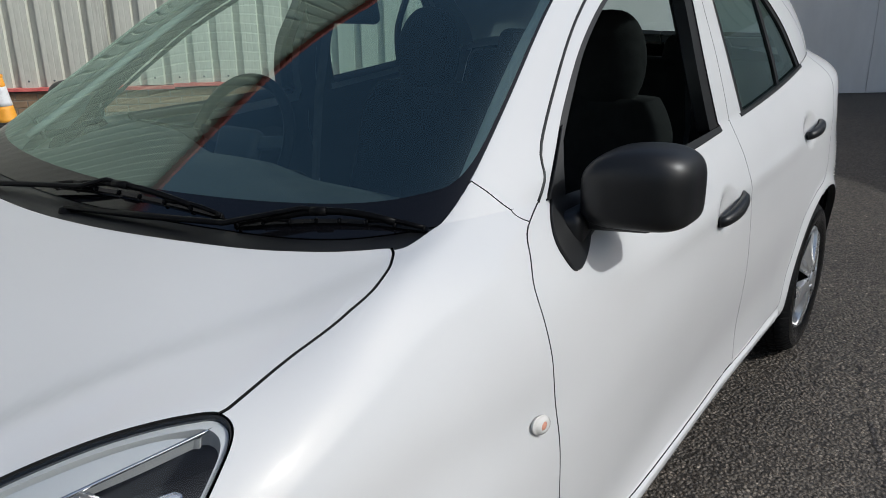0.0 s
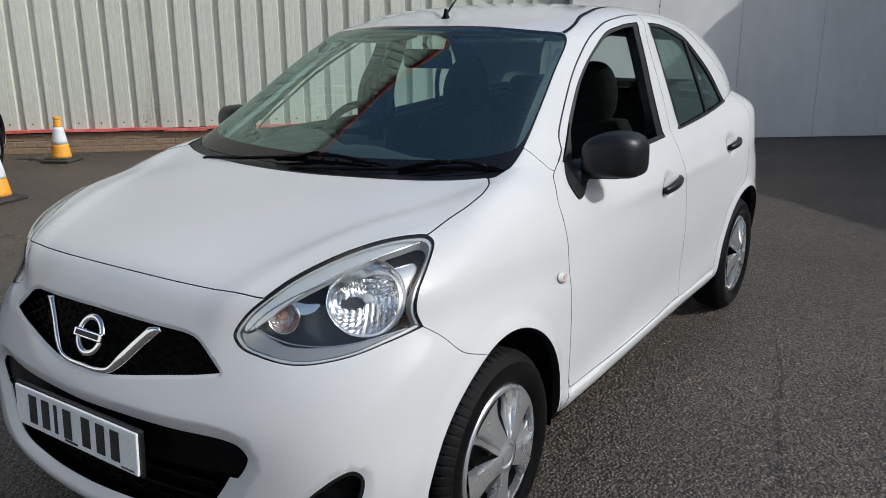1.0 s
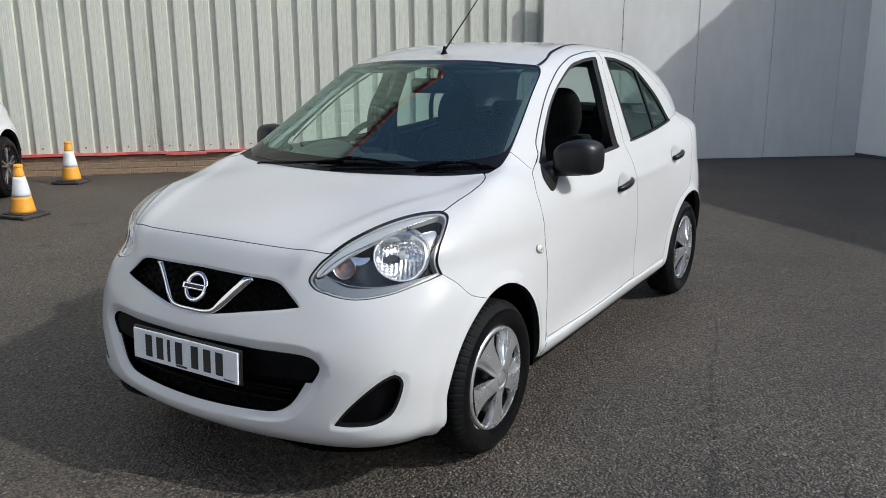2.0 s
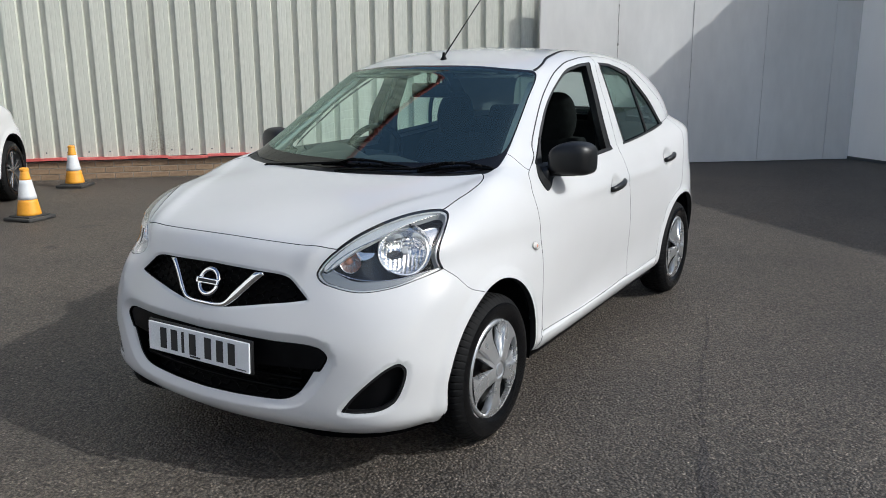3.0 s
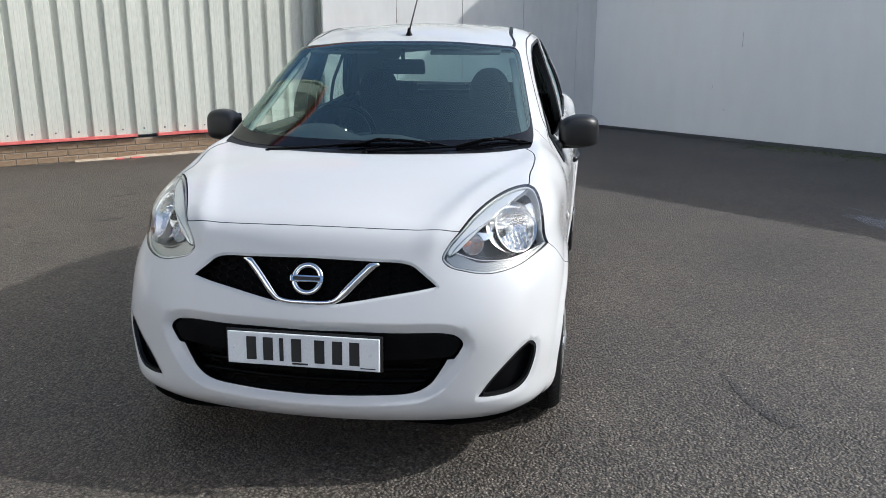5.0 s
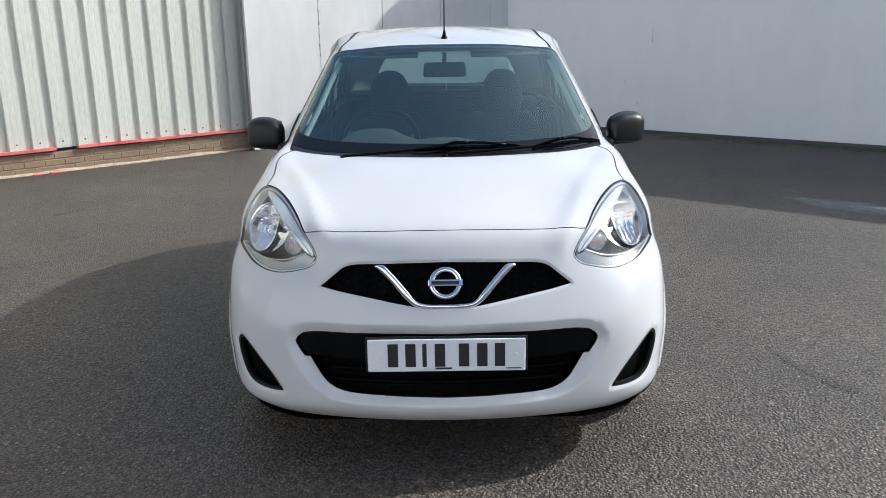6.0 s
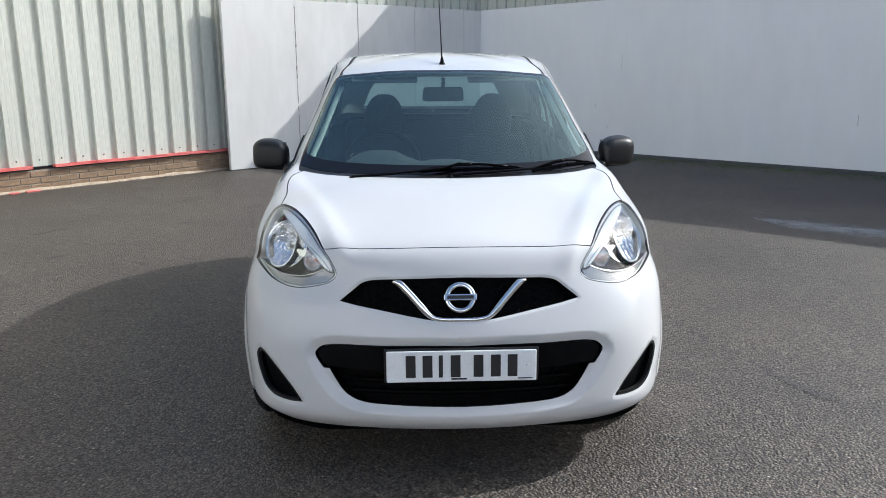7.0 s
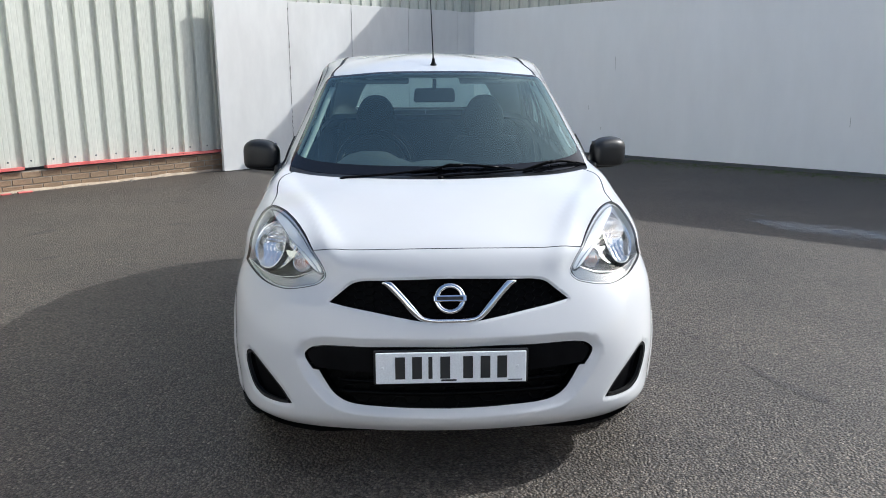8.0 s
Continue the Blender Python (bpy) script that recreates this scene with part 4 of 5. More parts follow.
car = thing("car", "white five-door hatchback with black mirrors and an open front window", "car")
both, low, up = [lower_cut, green_cut], [lower_cut], [green_cut]
put("bonnet", skin(low, "bonnet", [paint, shut_gap_shade], of("hood")), car)
put("front_bumper", skin(low, "front_bumper", [paint, shut_gap_shade], of("bumper"), gap=.0005), car)
put("roof", skin(up, "roof", [paint, shut_gap_shade], of("roof")), car)
put("scuttle_panel", skin(both, "scuttle_panel", [black_plastic, shut_gap_shade], of("cowl"), lip=.01, drop=.004), car, "black plastic scuttle below the windscreen")
screen = put("windscreen", skin(up, "windscreen", [windscreen_glass], of("windscreen"), gap=0, lip=0), car, "clear tinted windscreen glass")
put("windscreen_border", skin(up, "windscreen_border", [gloss_black], of("windscreen_border"), gap=0, lip=.004), screen, "black ceramic border")
put("rear_window", skin(up, "rear_window", [side_glass], of("rear_glass"), gap=0, lip=0), car)


def not_named(cut):
    return cut["owner"] == "rest"


for s in (1, -1):
    put("front_wing", skin(both, "front_wing", [paint, shut_gap_shade], of("fender"), s, gap=.0016, joined=True), car)
    put("body_side", skin(both, "body_side", [paint, shut_gap_shade], not_named, s, gap=.0011, joined=True), car)
    door = put("front_door", skin(both, "front_door", [paint, shut_gap_shade], of("door_front"), s, gap=.0016, joined=True), car)
    # black tube along the shut gap, stands for the shade round the door frame
    frame_tv = curve_through([(1.6376, .002), (1.622, .040), (1.500, .120), (1.434, .295), (1.44, .43), (1.51, .562), (1.74, .648), (2.25, .676), (2.74, .681)], .03, False)
    frame_p = GREEN.plain(*frame_tv.T) - GREEN.normal(*frame_tv.T) * .0022
    bm = bmesh.new()
    tube(bm, [(s * x, y, z) for x, y, z in frame_p], .0042, 6)
    part("door_frame_seal", bm, seal, door, smooth=60)
    put("window_seal", skin(up, "window_seal", [seal], of("seal_front"), s, gap=0, lip=.03, drop=.003), door)
    put("belt_strip", skin(low, "belt_strip", [seal], of("belt"), s, gap=0, lip=.02, drop=-.003), door)
    put("mirror_base", skin(both, "mirror_base", [black_plastic], of("sail"), s, gap=0, lip=.012, drop=-.006), door, "black plastic mirror base")
    back_door = put("rear_door", skin(both, "rear_door", [paint, shut_gap_shade], of("door_rear"), s, gap=.0008), car)
    put("window_seal", skin(up, "window_seal", [seal], of("seal_rear"), s, gap=0, lip=.012, drop=.003), back_door)
    put("belt_strip", skin(low, "belt_strip", [seal], of("belt_rear"), s, gap=0, lip=.02, drop=-.003), back_door)
    put("window_pane", skin(up, "window_pane", [side_glass], of("window_rear"), s, gap=0, lip=0, drop=.008), back_door)
    put("quarter_light", skin(up, "quarter_light", [side_glass], of("quarter_light"), s, gap=0, lip=0, drop=.008), back_door)
    put("roof_strip", skin(up, "roof_strip", [seal], of("ditch"), s, gap=0, lip=.006, drop=.004), car)
put("grille_backing", skin(low, "grille_backing", [grille_black], of("grille"), gap=.001, lip=-.035, drop=.04), car)
put("lower_intake", skin(low, "lower_intake", [grille_black], of("intake", "plate_carrier"), gap=.001, lip=-.05, drop=.055), car)


# ---- the hatchback's inner trim and underside ----
put("headlining", skin(up, "headlining", [lining], of("roof"), gap=0, lip=0, drop=.035), car, "pale woven headlining")
for s in (1, -1):
    put("pillar_trim", skin(up, "pillar_trim", [trim_grey], not_named, s, gap=.004, lip=0, drop=.03), car, "grey plastic pillar trim")
    rise = np.linspace(.04, .60, 15)
    reach_ = np.interp(rise, [.04, .12, .34, .5, .60], [1.05, 1.08, 1.11, 1.11, 1.06])
    line_ = GREEN.plain(reach_, rise) - GREEN.normal(reach_, rise) * .050
    bm = bmesh.new()
    tube(bm, [(s * x, y, z) for x, y, z in line_], .016, 8, False, .55)
    part("windscreen_pillar_trim", bm, pillar_pale, car, "pale grey windscreen pillar lining", smooth=60)
    put("door_card", skin(both, "door_card", [dash_black], of("door_front"), s, gap=.006, lip=0, drop=.06), car, "dark moulded door lining")
    put("door_card", skin(both, "door_card", [dash_black], of("door_rear"), s, gap=.006, lip=0, drop=.05), car, "dark moulded door lining")
    put("side_lining", skin(low, "side_lining", [satin_black], lambda cut: (cut["owner"] == "rest") & (cut["mid"][:, 0] > 1.76), s, gap=0, lip=0, drop=.05), car)
t_ = np.linspace(0, 5, 90)
bottom = LOWER.plain(t_, np.full(90, .03))
bm = bmesh.new()
outline = [(x, y) for x, y, z in bottom] + [(-x, y) for x, y, z in bottom[::-1][1:-1]]
bm.faces.new([bm.verts.new((x * .96, min(max(y, .10), 3.7), .188)) for x, y in outline])
part("underbody", bm, satin_black, car, "black underbody tray")
for y0 in (AXLE_F, AXLE_R):
    for s in (1, -1):
        bm = bmesh.new()
        arc = [(y0 + (ARCH - .002) * math.cos(a), HUB + (ARCH - .002) * math.sin(a)) for a in np.linspace(radians(-12), radians(192), 40)]
        outer = [bm.verts.new((s * .800, y, z)) for y, z in arc]
        inner = [bm.verts.new((s * .50, y, z)) for y, z in arc]
        for i in range(len(arc) - 1):
            bm.faces.new((outer[i], outer[i + 1], inner[i + 1], inner[i]))
        bm.faces.new(inner)
        part("arch_liner", bm, satin_black, car, smooth=40)
# bulkhead and cabin floor keep daylight out of the engine bay and the shell
bm = bmesh.new()
box(bm, -.66, .95, .23, .66, .97, .93)
part("bulkhead", bm, satin_black, car)
bm = bmesh.new()
box(bm, -.72, .97, .24, .72, 3.5, .30)
part("cabin_floor", bm, cloth, car, "dark carpeted cabin floor")
bm = bmesh.new()
box(bm, -.50, .32, .235, .50, .40, .74)
part("radiator_panel", bm, satin_black, car)


def rounded_block(bm, size, at, bevel, turn=(0, 0, 0), taper=1.0, segments=4):
    """A soft cushion: a bevelled block, narrower at its top by taper."""
    sx, sy, sz = size
    vs = box(bm, -sx / 2, -sy / 2, -sz / 2, sx / 2, sy / 2, sz / 2, bevel, None, segments)
    for v in vs:
        k = 1 + (taper - 1) * (v.co.z / sz + .5)
        v.co.x *= k
    bmesh.ops.transform(bm, matrix=pose(*at, *turn), verts=vs)
    return vs


# dashboard with binnacle hood and centre pod
bm = bmesh.new()
secs = []
for x in np.linspace(-.66, .66, 23):
    hump = .072 * math.exp(-((x + .32) / .15) ** 4) + .025 * math.exp(-(x / .13) ** 4)
    prof = [(.93, .97), (1.02, 1.005), (1.10, 1.015 + hump * .5), (1.20, 1.01 + hump), (1.27, .99 + hump * .9), (1.30, .94), (1.31, .80), (1.25, .62), (1.1, .5)]
    secs.append([bm.verts.new((x * (1.0 if i > 1 else .97), y - .05 * (x / .66) ** 2 * (i < 2), z - .03 * (x / .66) ** 4)) for i, (y, z) in enumerate(prof)])
for a, b in zip(secs, secs[1:]):
    for i in range(len(a) - 1):
        bm.faces.new((a[i], a[i + 1], b[i + 1], b[i]))
dash = part("dashboard", bm, dash_black, car, "dark grained plastic dashboard", smooth=50)
bm = bmesh.new()
rounded_block(bm, (.26, .06, .16), (-.33, 1.285, .98), .03)
part("instrument_cluster", bm, gloss_black, dash)
bm = bmesh.new()
rounded_block(bm, (.22, .05, .22), (0, 1.30, .88), .025, (-8, 0, 0))
part("centre_console", bm, satin_black, dash)
# steering wheel, on the car's right
wheel_pose = pose(-.315, 1.50, .972, 0, 0, 0) @ pose(0, 0, 0, 66, 0, 0)
bm = bmesh.new()
tube(bm, [(.178 * math.cos(a), .178 * math.sin(a), 0) for a in np.linspace(0, 2 * math.pi, 48, endpoint=False)], .0155, 10, True)
for v in bm.verts:
    v.co = wheel_pose @ v.co
steering = part("steering_wheel", bm, satin_black, car, "black three-spoke steering wheel", smooth=60)
bm = bmesh.new()
rounded_block(bm, (.15, .11, .05), (0, -.01, .0), .022)
for a in (8, 172, 270):
    vs = box(bm, .05, -.018, -.012, .172, .018, .006, .006)
    bmesh.ops.transform(bm, matrix=pose(0, 0, 0, 0, 0, a), verts=vs)
bmesh.ops.transform(bm, matrix=wheel_pose, verts=bm.verts)
part("wheel_boss", bm, dash_black, steering, smooth=40)


def seat(x):
    bm = bmesh.new()
    rounded_block(bm, (.48, .50, .16), (x, 2.05, .55), .06, (6, 0, 0))
    for v in bm.verts:
        v.co.z += .04 * max(0, (abs(v.co.x - x) - .14) / .1)
    base = part("seat_cushion", bm, cloth, car, "dark cloth front seat", smooth=60)
    bm = bmesh.new()
    rows = []
    for i in range(15):
        u = i / 14
        z = .60 + .44 * u
        w = .245 - .02 * math.sin(u * 3) - .075 * max(0, (u - .72) / .28) ** 1.6
        y = 2.25 + .13 * u
        d = .075 - .02 * u
        ring_ = []
        for k in range(24):
            a = 2 * math.pi * k / 24
            cx, cy = math.cos(a), math.sin(a)
            px = w * math.copysign(abs(cx) ** .55, cx)
            wing = .055 * max(0, (abs(px) / w - .6) / .4) * (cy < 0)
            ring_.append(bm.verts.new((x + px, y + d * math.copysign(abs(cy) ** .7, cy) - wing, z)))
        rows.append(ring_)
    for a, b in zip(rows, rows[1:]):
        for k in range(24):
            bm.faces.new((a[k], a[(k + 1) % 24], b[(k + 1) % 24], b[k]))
    bm.faces.new(rows[-1])
    bm.faces.new(rows[0][::-1])
    part("seat_back", bm, cloth, car, "dark cloth seat backrest", smooth=60)
    bm = bmesh.new()
    vs = bmesh.ops.create_uvsphere(bm, u_segments=24, v_segments=16, radius=1)["verts"]
    for v in vs:
        c = v.co
        v.co = Vector((x + .122 * math.copysign(abs(c.x) ** .75, c.x) * (1 - .18 * max(0, c.z)), 2.375 + .055 * math.copysign(abs(c.y) ** .8, c.y) + .02 * c.z, 1.142 + .146 * math.copysign(abs(c.z) ** .8, c.z)))
    rest = part("head_restraint", bm, cloth, car, "dark cloth head restraint", smooth=80)
    bm = bmesh.new()
    bm.free()
    for dx in (-.05, .05):
        bm = bmesh.new()
        tube(bm, [(x + dx, 2.37, 1.02), (x + dx, 2.375, 1.12)], .007, 8)
        part("restraint_post", bm, rim_steel, rest)


for x in (-.33, .33):
    seat(x)
bm = bmesh.new()
rounded_block(bm, (1.22, .48, .17), (0, 2.72, .56), .06)
part("rear_bench", bm, cloth, car, "dark cloth rear bench", smooth=60)
bm = bmesh.new()
rounded_block(bm, (1.24, .16, .58), (0, 3.04, .80), .06, (-14, 0, 0))
part("rear_backrest", bm, cloth, car, smooth=60)
for x in (-.36, .36):
    bm = bmesh.new()
    rounded_block(bm, (.26, .11, .16), (x, 3.10, 1.09), .045, (-10, 0, 0), .9)
    part("rear_head_restraint", bm, cloth, car, "dark rear head restraint", smooth=60)
bm = bmesh.new()
rounded_block(bm, (1.16, .34, .03), (0, 3.33, 1.03), .01)
part("parcel_shelf", bm, cloth_grey, car, smooth=40)
# inner mirror and its stalk, sun visors
bm = bmesh.new()
rounded_block(bm, (.215, .035, .072), (0, 1.58, 1.320), .016, (8, 0, 3), .94)
inner = part("rear_view_mirror", bm, satin_black, car, "black interior mirror", smooth=50)
bm = bmesh.new()
tube(bm, [(0, 1.58, 1.345), (0, 1.56, 1.375), (0, 1.57, 1.400)], .011, 8)
part("mirror_stalk", bm, satin_black, inner)
for x in (-.30, .30):
    bm = bmesh.new()
    rounded_block(bm, (.34, .13, .016), (x, 1.64, 1.395), .007, (10, 0, 0))
    part("sun_visor", bm, cloth_grey, car, smooth=40)
for s in (1, -1):
    bm = bmesh.new()
    tube(bm, [(s * .635, 2.20, 1.20), (s * .66, 2.17, 1.0), (s * .655, 2.12, .7), (s * .62, 2.08, .45)], [.022, .022, .02, .02], 4, False, .12)
    part("seat_belt", bm, belt_web, car, "grey webbing seat belt")


# ---- lamps, grille, plate ----
def on_skin(patch, axes, a, b, out=0.0, limits=(0, 2.6, None, None)):
    tv = patch.find(axes, [(a, b)], limits)
    p, n = patch.at(tv[:, 0], tv[:, 1])[0], patch.normal(tv[:, 0], tv[:, 1])[0]
    return Vector(p + n * out), Vector(n)


lamp_chrome = material("lamp_reflector", (.80, .81, .82), .13, .92)
lamp_grey = material("lamp_grey_bezel", (.60, .61, .60), .32, .3)
lamp_pale = material("lamp_pale_brow", (.66, .67, .66), .28, .35)
lamp_smoke = material("lamp_smoked_strip", (.34, .35, .345), .2, .45)
lamp_black = material("lamp_black_bezel", (.05, .052, .054), .2)
amber = material("amber_bulb", (.62, .29, .20), .15, 0, .6)
ribbed = material("ribbed_clear_plastic", (.62, .60, .57), .12, .0, .5)
rib = node(ribbed, "TexWave", Scale=55.0, Distortion=0.0)
wire(ribbed, coords(ribbed), rib, "Vector", "Vector")
bump(ribbed, rib.outputs["Fac"], .6, .004)


LAMP = ("headlight", "lamp_inside", "lamp_core", "lamp_brow", "lamp_chin", "lamp_shroud", "lamp_bowl", "lamp_leaf")


def bead(name, loop, drop, rad, mat, parent, s, closed=True):
    """A thin bright edge that follows a line of the lamp, under the lens."""
    tv = np.array(loop)[::2]
    pts = LOWER.at(*tv.T) - LOWER.normal(*tv.T) * drop
    bm = bmesh.new()
    tube(bm, [(s * x, y, z) for x, y, z in pts], rad, 6, closed)
    part(name, bm, mat, parent, smooth=60)



def fluted_bowl(rad, deep, m):
    """A dished reflector, its lower half in upright flutes, its upper half in level steps; it keeps under the lens."""
    saw = lambda u: abs((u % 1.0) * 2 - 1)
    bm = bmesh.new()
    rows = []
    for r, lift in [(rad * 1.07, .001), (rad * 1.05, .006), (rad, .004)] + [(rad * k / 13, None) for k in range(13, 0, -1)]:
        row = []
        for i in range(72):
            a = 2 * math.pi * i / 72
            y, z = r * math.cos(a), r * math.sin(a)
            ridge = saw(y / (rad * .17)) if z < rad * .1 else saw(z / (rad * .15))
            x = lift if lift is not None else -deep * (1 - (r / rad) ** 2) - rad * .05 * ridge
            row.append(bm.verts.new(m @ Vector((x, y, z))))
        rows.append(row)
    for a, b in zip(rows, rows[1:]):
        for i in range(72):
            bm.faces.new((a[i], a[(i + 1) % 72], b[(i + 1) % 72], b[i]))
    bm.faces.new(rows[-1])
    vs = list(bm.verts)
    tv = LOWER.find("xz", [(abs(v.co.x), v.co.z) for v in vs], (.3, 1.25, .42, .86))
    for v, y in zip(vs, LOWER.plain(tv[:, 0], tv[:, 1])[:, 1]):
        v.co.y = max(v.co.y, y + .016)
    return bm


for s in (1, -1):
    lamp = put("headlight", skin(low, "headlight", [lens_clear], of(*LAMP), s, gap=.004, lip=0), car, "clear halogen headlight with chrome reflectors")
    put("lamp_seal", skin(low, "lamp_seal", [seal], of("headlight"), s, gap=.001, lip=.02, drop=.001), lamp)
    put("lamp_housing", skin(low, "lamp_housing", [lamp_black], of(*LAMP), s, gap=.004, lip=-.09, drop=.095), lamp, "black lamp housing")
    put("brow_strip", skin(low, "brow_strip", [lamp_pale], of("lamp_brow"), s, gap=.003, lip=.02, drop=.010), lamp, "silver strip along the lamp's brow")
    put("chin_strip", skin(low, "chin_strip", [lamp_smoke], of("lamp_chin"), s, gap=.003, lip=.02, drop=.012), lamp, "bright strip along the lamp's lower edge")
    put("lamp_bezel", skin(low, "lamp_bezel", [lamp_grey], of("lamp_inside"), s, gap=.0, lip=.03, drop=.008), lamp, "silver bezel round the lamp")
    put("reflector_shroud", skin(low, "reflector_shroud", [lamp_chrome], of("lamp_shroud"), s, gap=.001, lip=.03, drop=.024), lamp, "bright surround of the main reflector")
    put("reflector_leaf", skin(low, "reflector_leaf", [lamp_chrome], of("lamp_leaf"), s, gap=.001, lip=.02, drop=.020), lamp, "bright leaf beside the indicator")
    bead("shroud_bead", shroud_loop, .023, .0013, lamp_chrome, lamp, s)

    bead("brow_bead", curve_through([(.482, .566), (.532, .609), (.595, .650), (.677, .691), (.711, .714), (.769, .737), (.821, .754), (.880, .772)], .006, False), .010, .0022, chrome, lamp, s, False)
    bead("chin_bead", curve_through([(.50, .575), (.545, .562), (.607, .548), (.665, .542), (.736, .540), (.815, .546), (.88, .556), (.950, .566)], .006, False), .011, .0020, chrome, lamp, s, False)
    flip = Matrix.Diagonal((s, 1, 1, 1))
    c, n = Vector(LOWER.at(np.array([.590]), np.array([.600]))[0]), Vector(LOWER.normal(np.array([.590]), np.array([.600]))[0])
    side_aim = (n * .8 + Vector((.05, -1, .10)) * .2).normalized()
    for nm, c, aim, rad, deep in (("main_reflector", Vector((.640, .398, .815)), Vector((.40, -.78, .42)), .090, .030), ("indicator_reflector", c - n * .024, side_aim, .036, .035)):
        base = flip @ Matrix.Translation(c) @ aim.normalized().to_track_quat("X", "Z").to_matrix().to_4x4()
        bowl = part(nm, fluted_bowl(rad, deep, base), lamp_chrome, lamp)
        bm = bmesh.new()
        if nm == "main_reflector":
            lathe(bm, [(.0, -.004), (.010, -.006), (.012, -.012), (.011, -.03)], 16)
            bmesh.ops.transform(bm, matrix=base, verts=bm.verts)
            part("bulb_shield", bm, lamp_grey, bowl, smooth=40)
        else:
            lathe(bm, [(.0, -.006), (.009, -.009), (.0125, -.018), (.011, -.030)], 16)
            bmesh.ops.transform(bm, matrix=base @ pose(0, -.010, .004), verts=bm.verts)
            part("indicator_bulb", bm, amber, bowl, "orange indicator bulb", smooth=60)
    # fog lamp blanks
    blank = put("fog_blank", skin(low, "fog_blank", [satin_black], of("fog", "fog_inside"), s, gap=.001, lip=-.03, drop=.032), car, "black plastic fog lamp blank")
    put("blank_rim", skin(low, "blank_rim", [black_plastic], of("fog"), s, gap=.001, lip=.012, drop=.002), blank)
    # side repeater
    c, n = on_skin(LOWER, "yz", 1.088, .715, .004, FLANK)
    bm = bmesh.new()
    vs = bmesh.ops.create_uvsphere(bm, u_segments=20, v_segments=10, radius=1)["verts"]
    bmesh.ops.transform(bm, matrix=Matrix.Translation(c) @ n.to_track_quat("X", "Z").to_matrix().to_4x4() @ pose(0, 0, 0, -22, 0, 0) @ Matrix.Diagonal((.007, .030, .017, 1)), verts=vs)
    bmesh.ops.transform(bm, matrix=Matrix.Diagonal((s, 1, 1, 1)), verts=vs)
    rep = part("side_repeater", bm, ribbed, car, "clear side indicator repeater", smooth=80)
    bm = bmesh.new()
    vs = bmesh.ops.create_uvsphere(bm, u_segments=10, v_segments=6, radius=1)["verts"]
    bmesh.ops.transform(bm, matrix=Matrix.Diagonal((s, 1, 1, 1)) @ Matrix.Translation(c + n * .0045) @ n.to_track_quat("X", "Z").to_matrix().to_4x4() @ Matrix.Diagonal((.004, .010, .008, 1)), verts=vs)
    part("repeater_bulb", bm, amber, rep, smooth=80)

# bright chevron round the badge
vee = curve_through([(.216, .545), (.17, .493), (.118, .434), (.095, .416), (.06, .409), (0, .408)], .01, False)
vee_p, vee_n = LOWER.at(*vee.T), LOWER.normal(*vee.T)
vee_path = [Vector(p + n * .004) for p, n in zip(vee_p, vee_n)]
vee_path = vee_path + [Vector((-p.x, p.y, p.z)) for p in vee_path[::-1][1:]]
vee_wide = [.0092 - .0050 * smooth01((.66 - p.z) / .05) for p in vee_path]
bm = bmesh.new()
tube(bm, vee_path, vee_wide, 8, False, 1.8)
vee_top = LOWER.at(np.array([.214]), np.array([.5425]))[0][2] - .0015
for v in bm.verts:
    v.co.z = min(v.co.z, vee_top)
part("grille_chevron", bm, chrome, car, "chromed chevron of the grille", smooth=25)


def honeycomb(name, loop, wide, thick, sunk, parent, keep=lambda x, z: True):
    """A web of hexagon cells that fills an opening of the front face, set back from the skin."""
    bm = bmesh.new()
    xs, zs = loop[:, 0], loop[:, 1]
    dx, dz = wide * 1.5, wide * .62
    made = {}
    for i in range(-30, 31):
        for j in range(-12, 60):
            cx, cz = i * dx, zs.min() + j * dz * 2 + (dz if i % 2 else 0)
            if not inside(np.array([[cx, cz]]), loop)[0] or not keep(cx, cz):
                continue
            corners = [(cx + wide, cz), (cx + wide / 2, cz + dz), (cx - wide / 2, cz + dz), (cx - wide, cz), (cx - wide / 2, cz - dz), (cx + wide / 2, cz - dz)]
            for a, b in zip(corners, corners[1:] + corners[:1]):
                key = tuple(sorted([(round(a[0], 3), round(a[1], 3)), (round(b[0], 3), round(b[1], 3))]))
                made[key] = (a, b)
    ends = np.array([p for ab in made.values() for p in ab])
    tv = LOWER.find("xz", np.abs(ends) * (1, 1), (0, 1.2, .05, .6))
    depth = LOWER.at(tv[:, 0], tv[:, 1])[:, 1] + sunk
    for k in range(len(made)):
        a, b = [Vector((ends[2 * k + e][0], depth[2 * k + e], ends[2 * k + e][1])) for e in (0, 1)]
        tube(bm, [a, b], thick, 4, False, 2.2)
    return part(name, bm, grille_black, parent, "black honeycomb mesh")


honeycomb("grille_mesh", grille_xz, .021, .0016, .020, car)
honeycomb("intake_mesh", intake_xz, .030, .0020, .052, car, lambda x, z: z < .42)
# black bar that carries the plate
put("plate_carrier", skin(low, "plate_carrier", [satin_black], of("plate_carrier"), gap=.001, lip=.03, drop=.006), car, "satin black bar behind the plate")
for z in (.345, .385):
    bm = bmesh.new()
    pts = []
    for x in np.linspace(-.40, .40, 25):
        tv = LOWER.find("xz", [(abs(x), z)], (0, 1.0, .05, .4))
        pts.append((x, LOWER.at(tv[:, 0], tv[:, 1])[0, 1] + .030, z))
    tube(bm, pts, .006, 6, False, 1.4)
    part("intake_bar", bm, grille_black, car, smooth=60)
plate_white = speckled(material("plate_white_acrylic"), (.74, .75, .76), (.80, .81, .82), 5, (.12, .22), 200, .02)
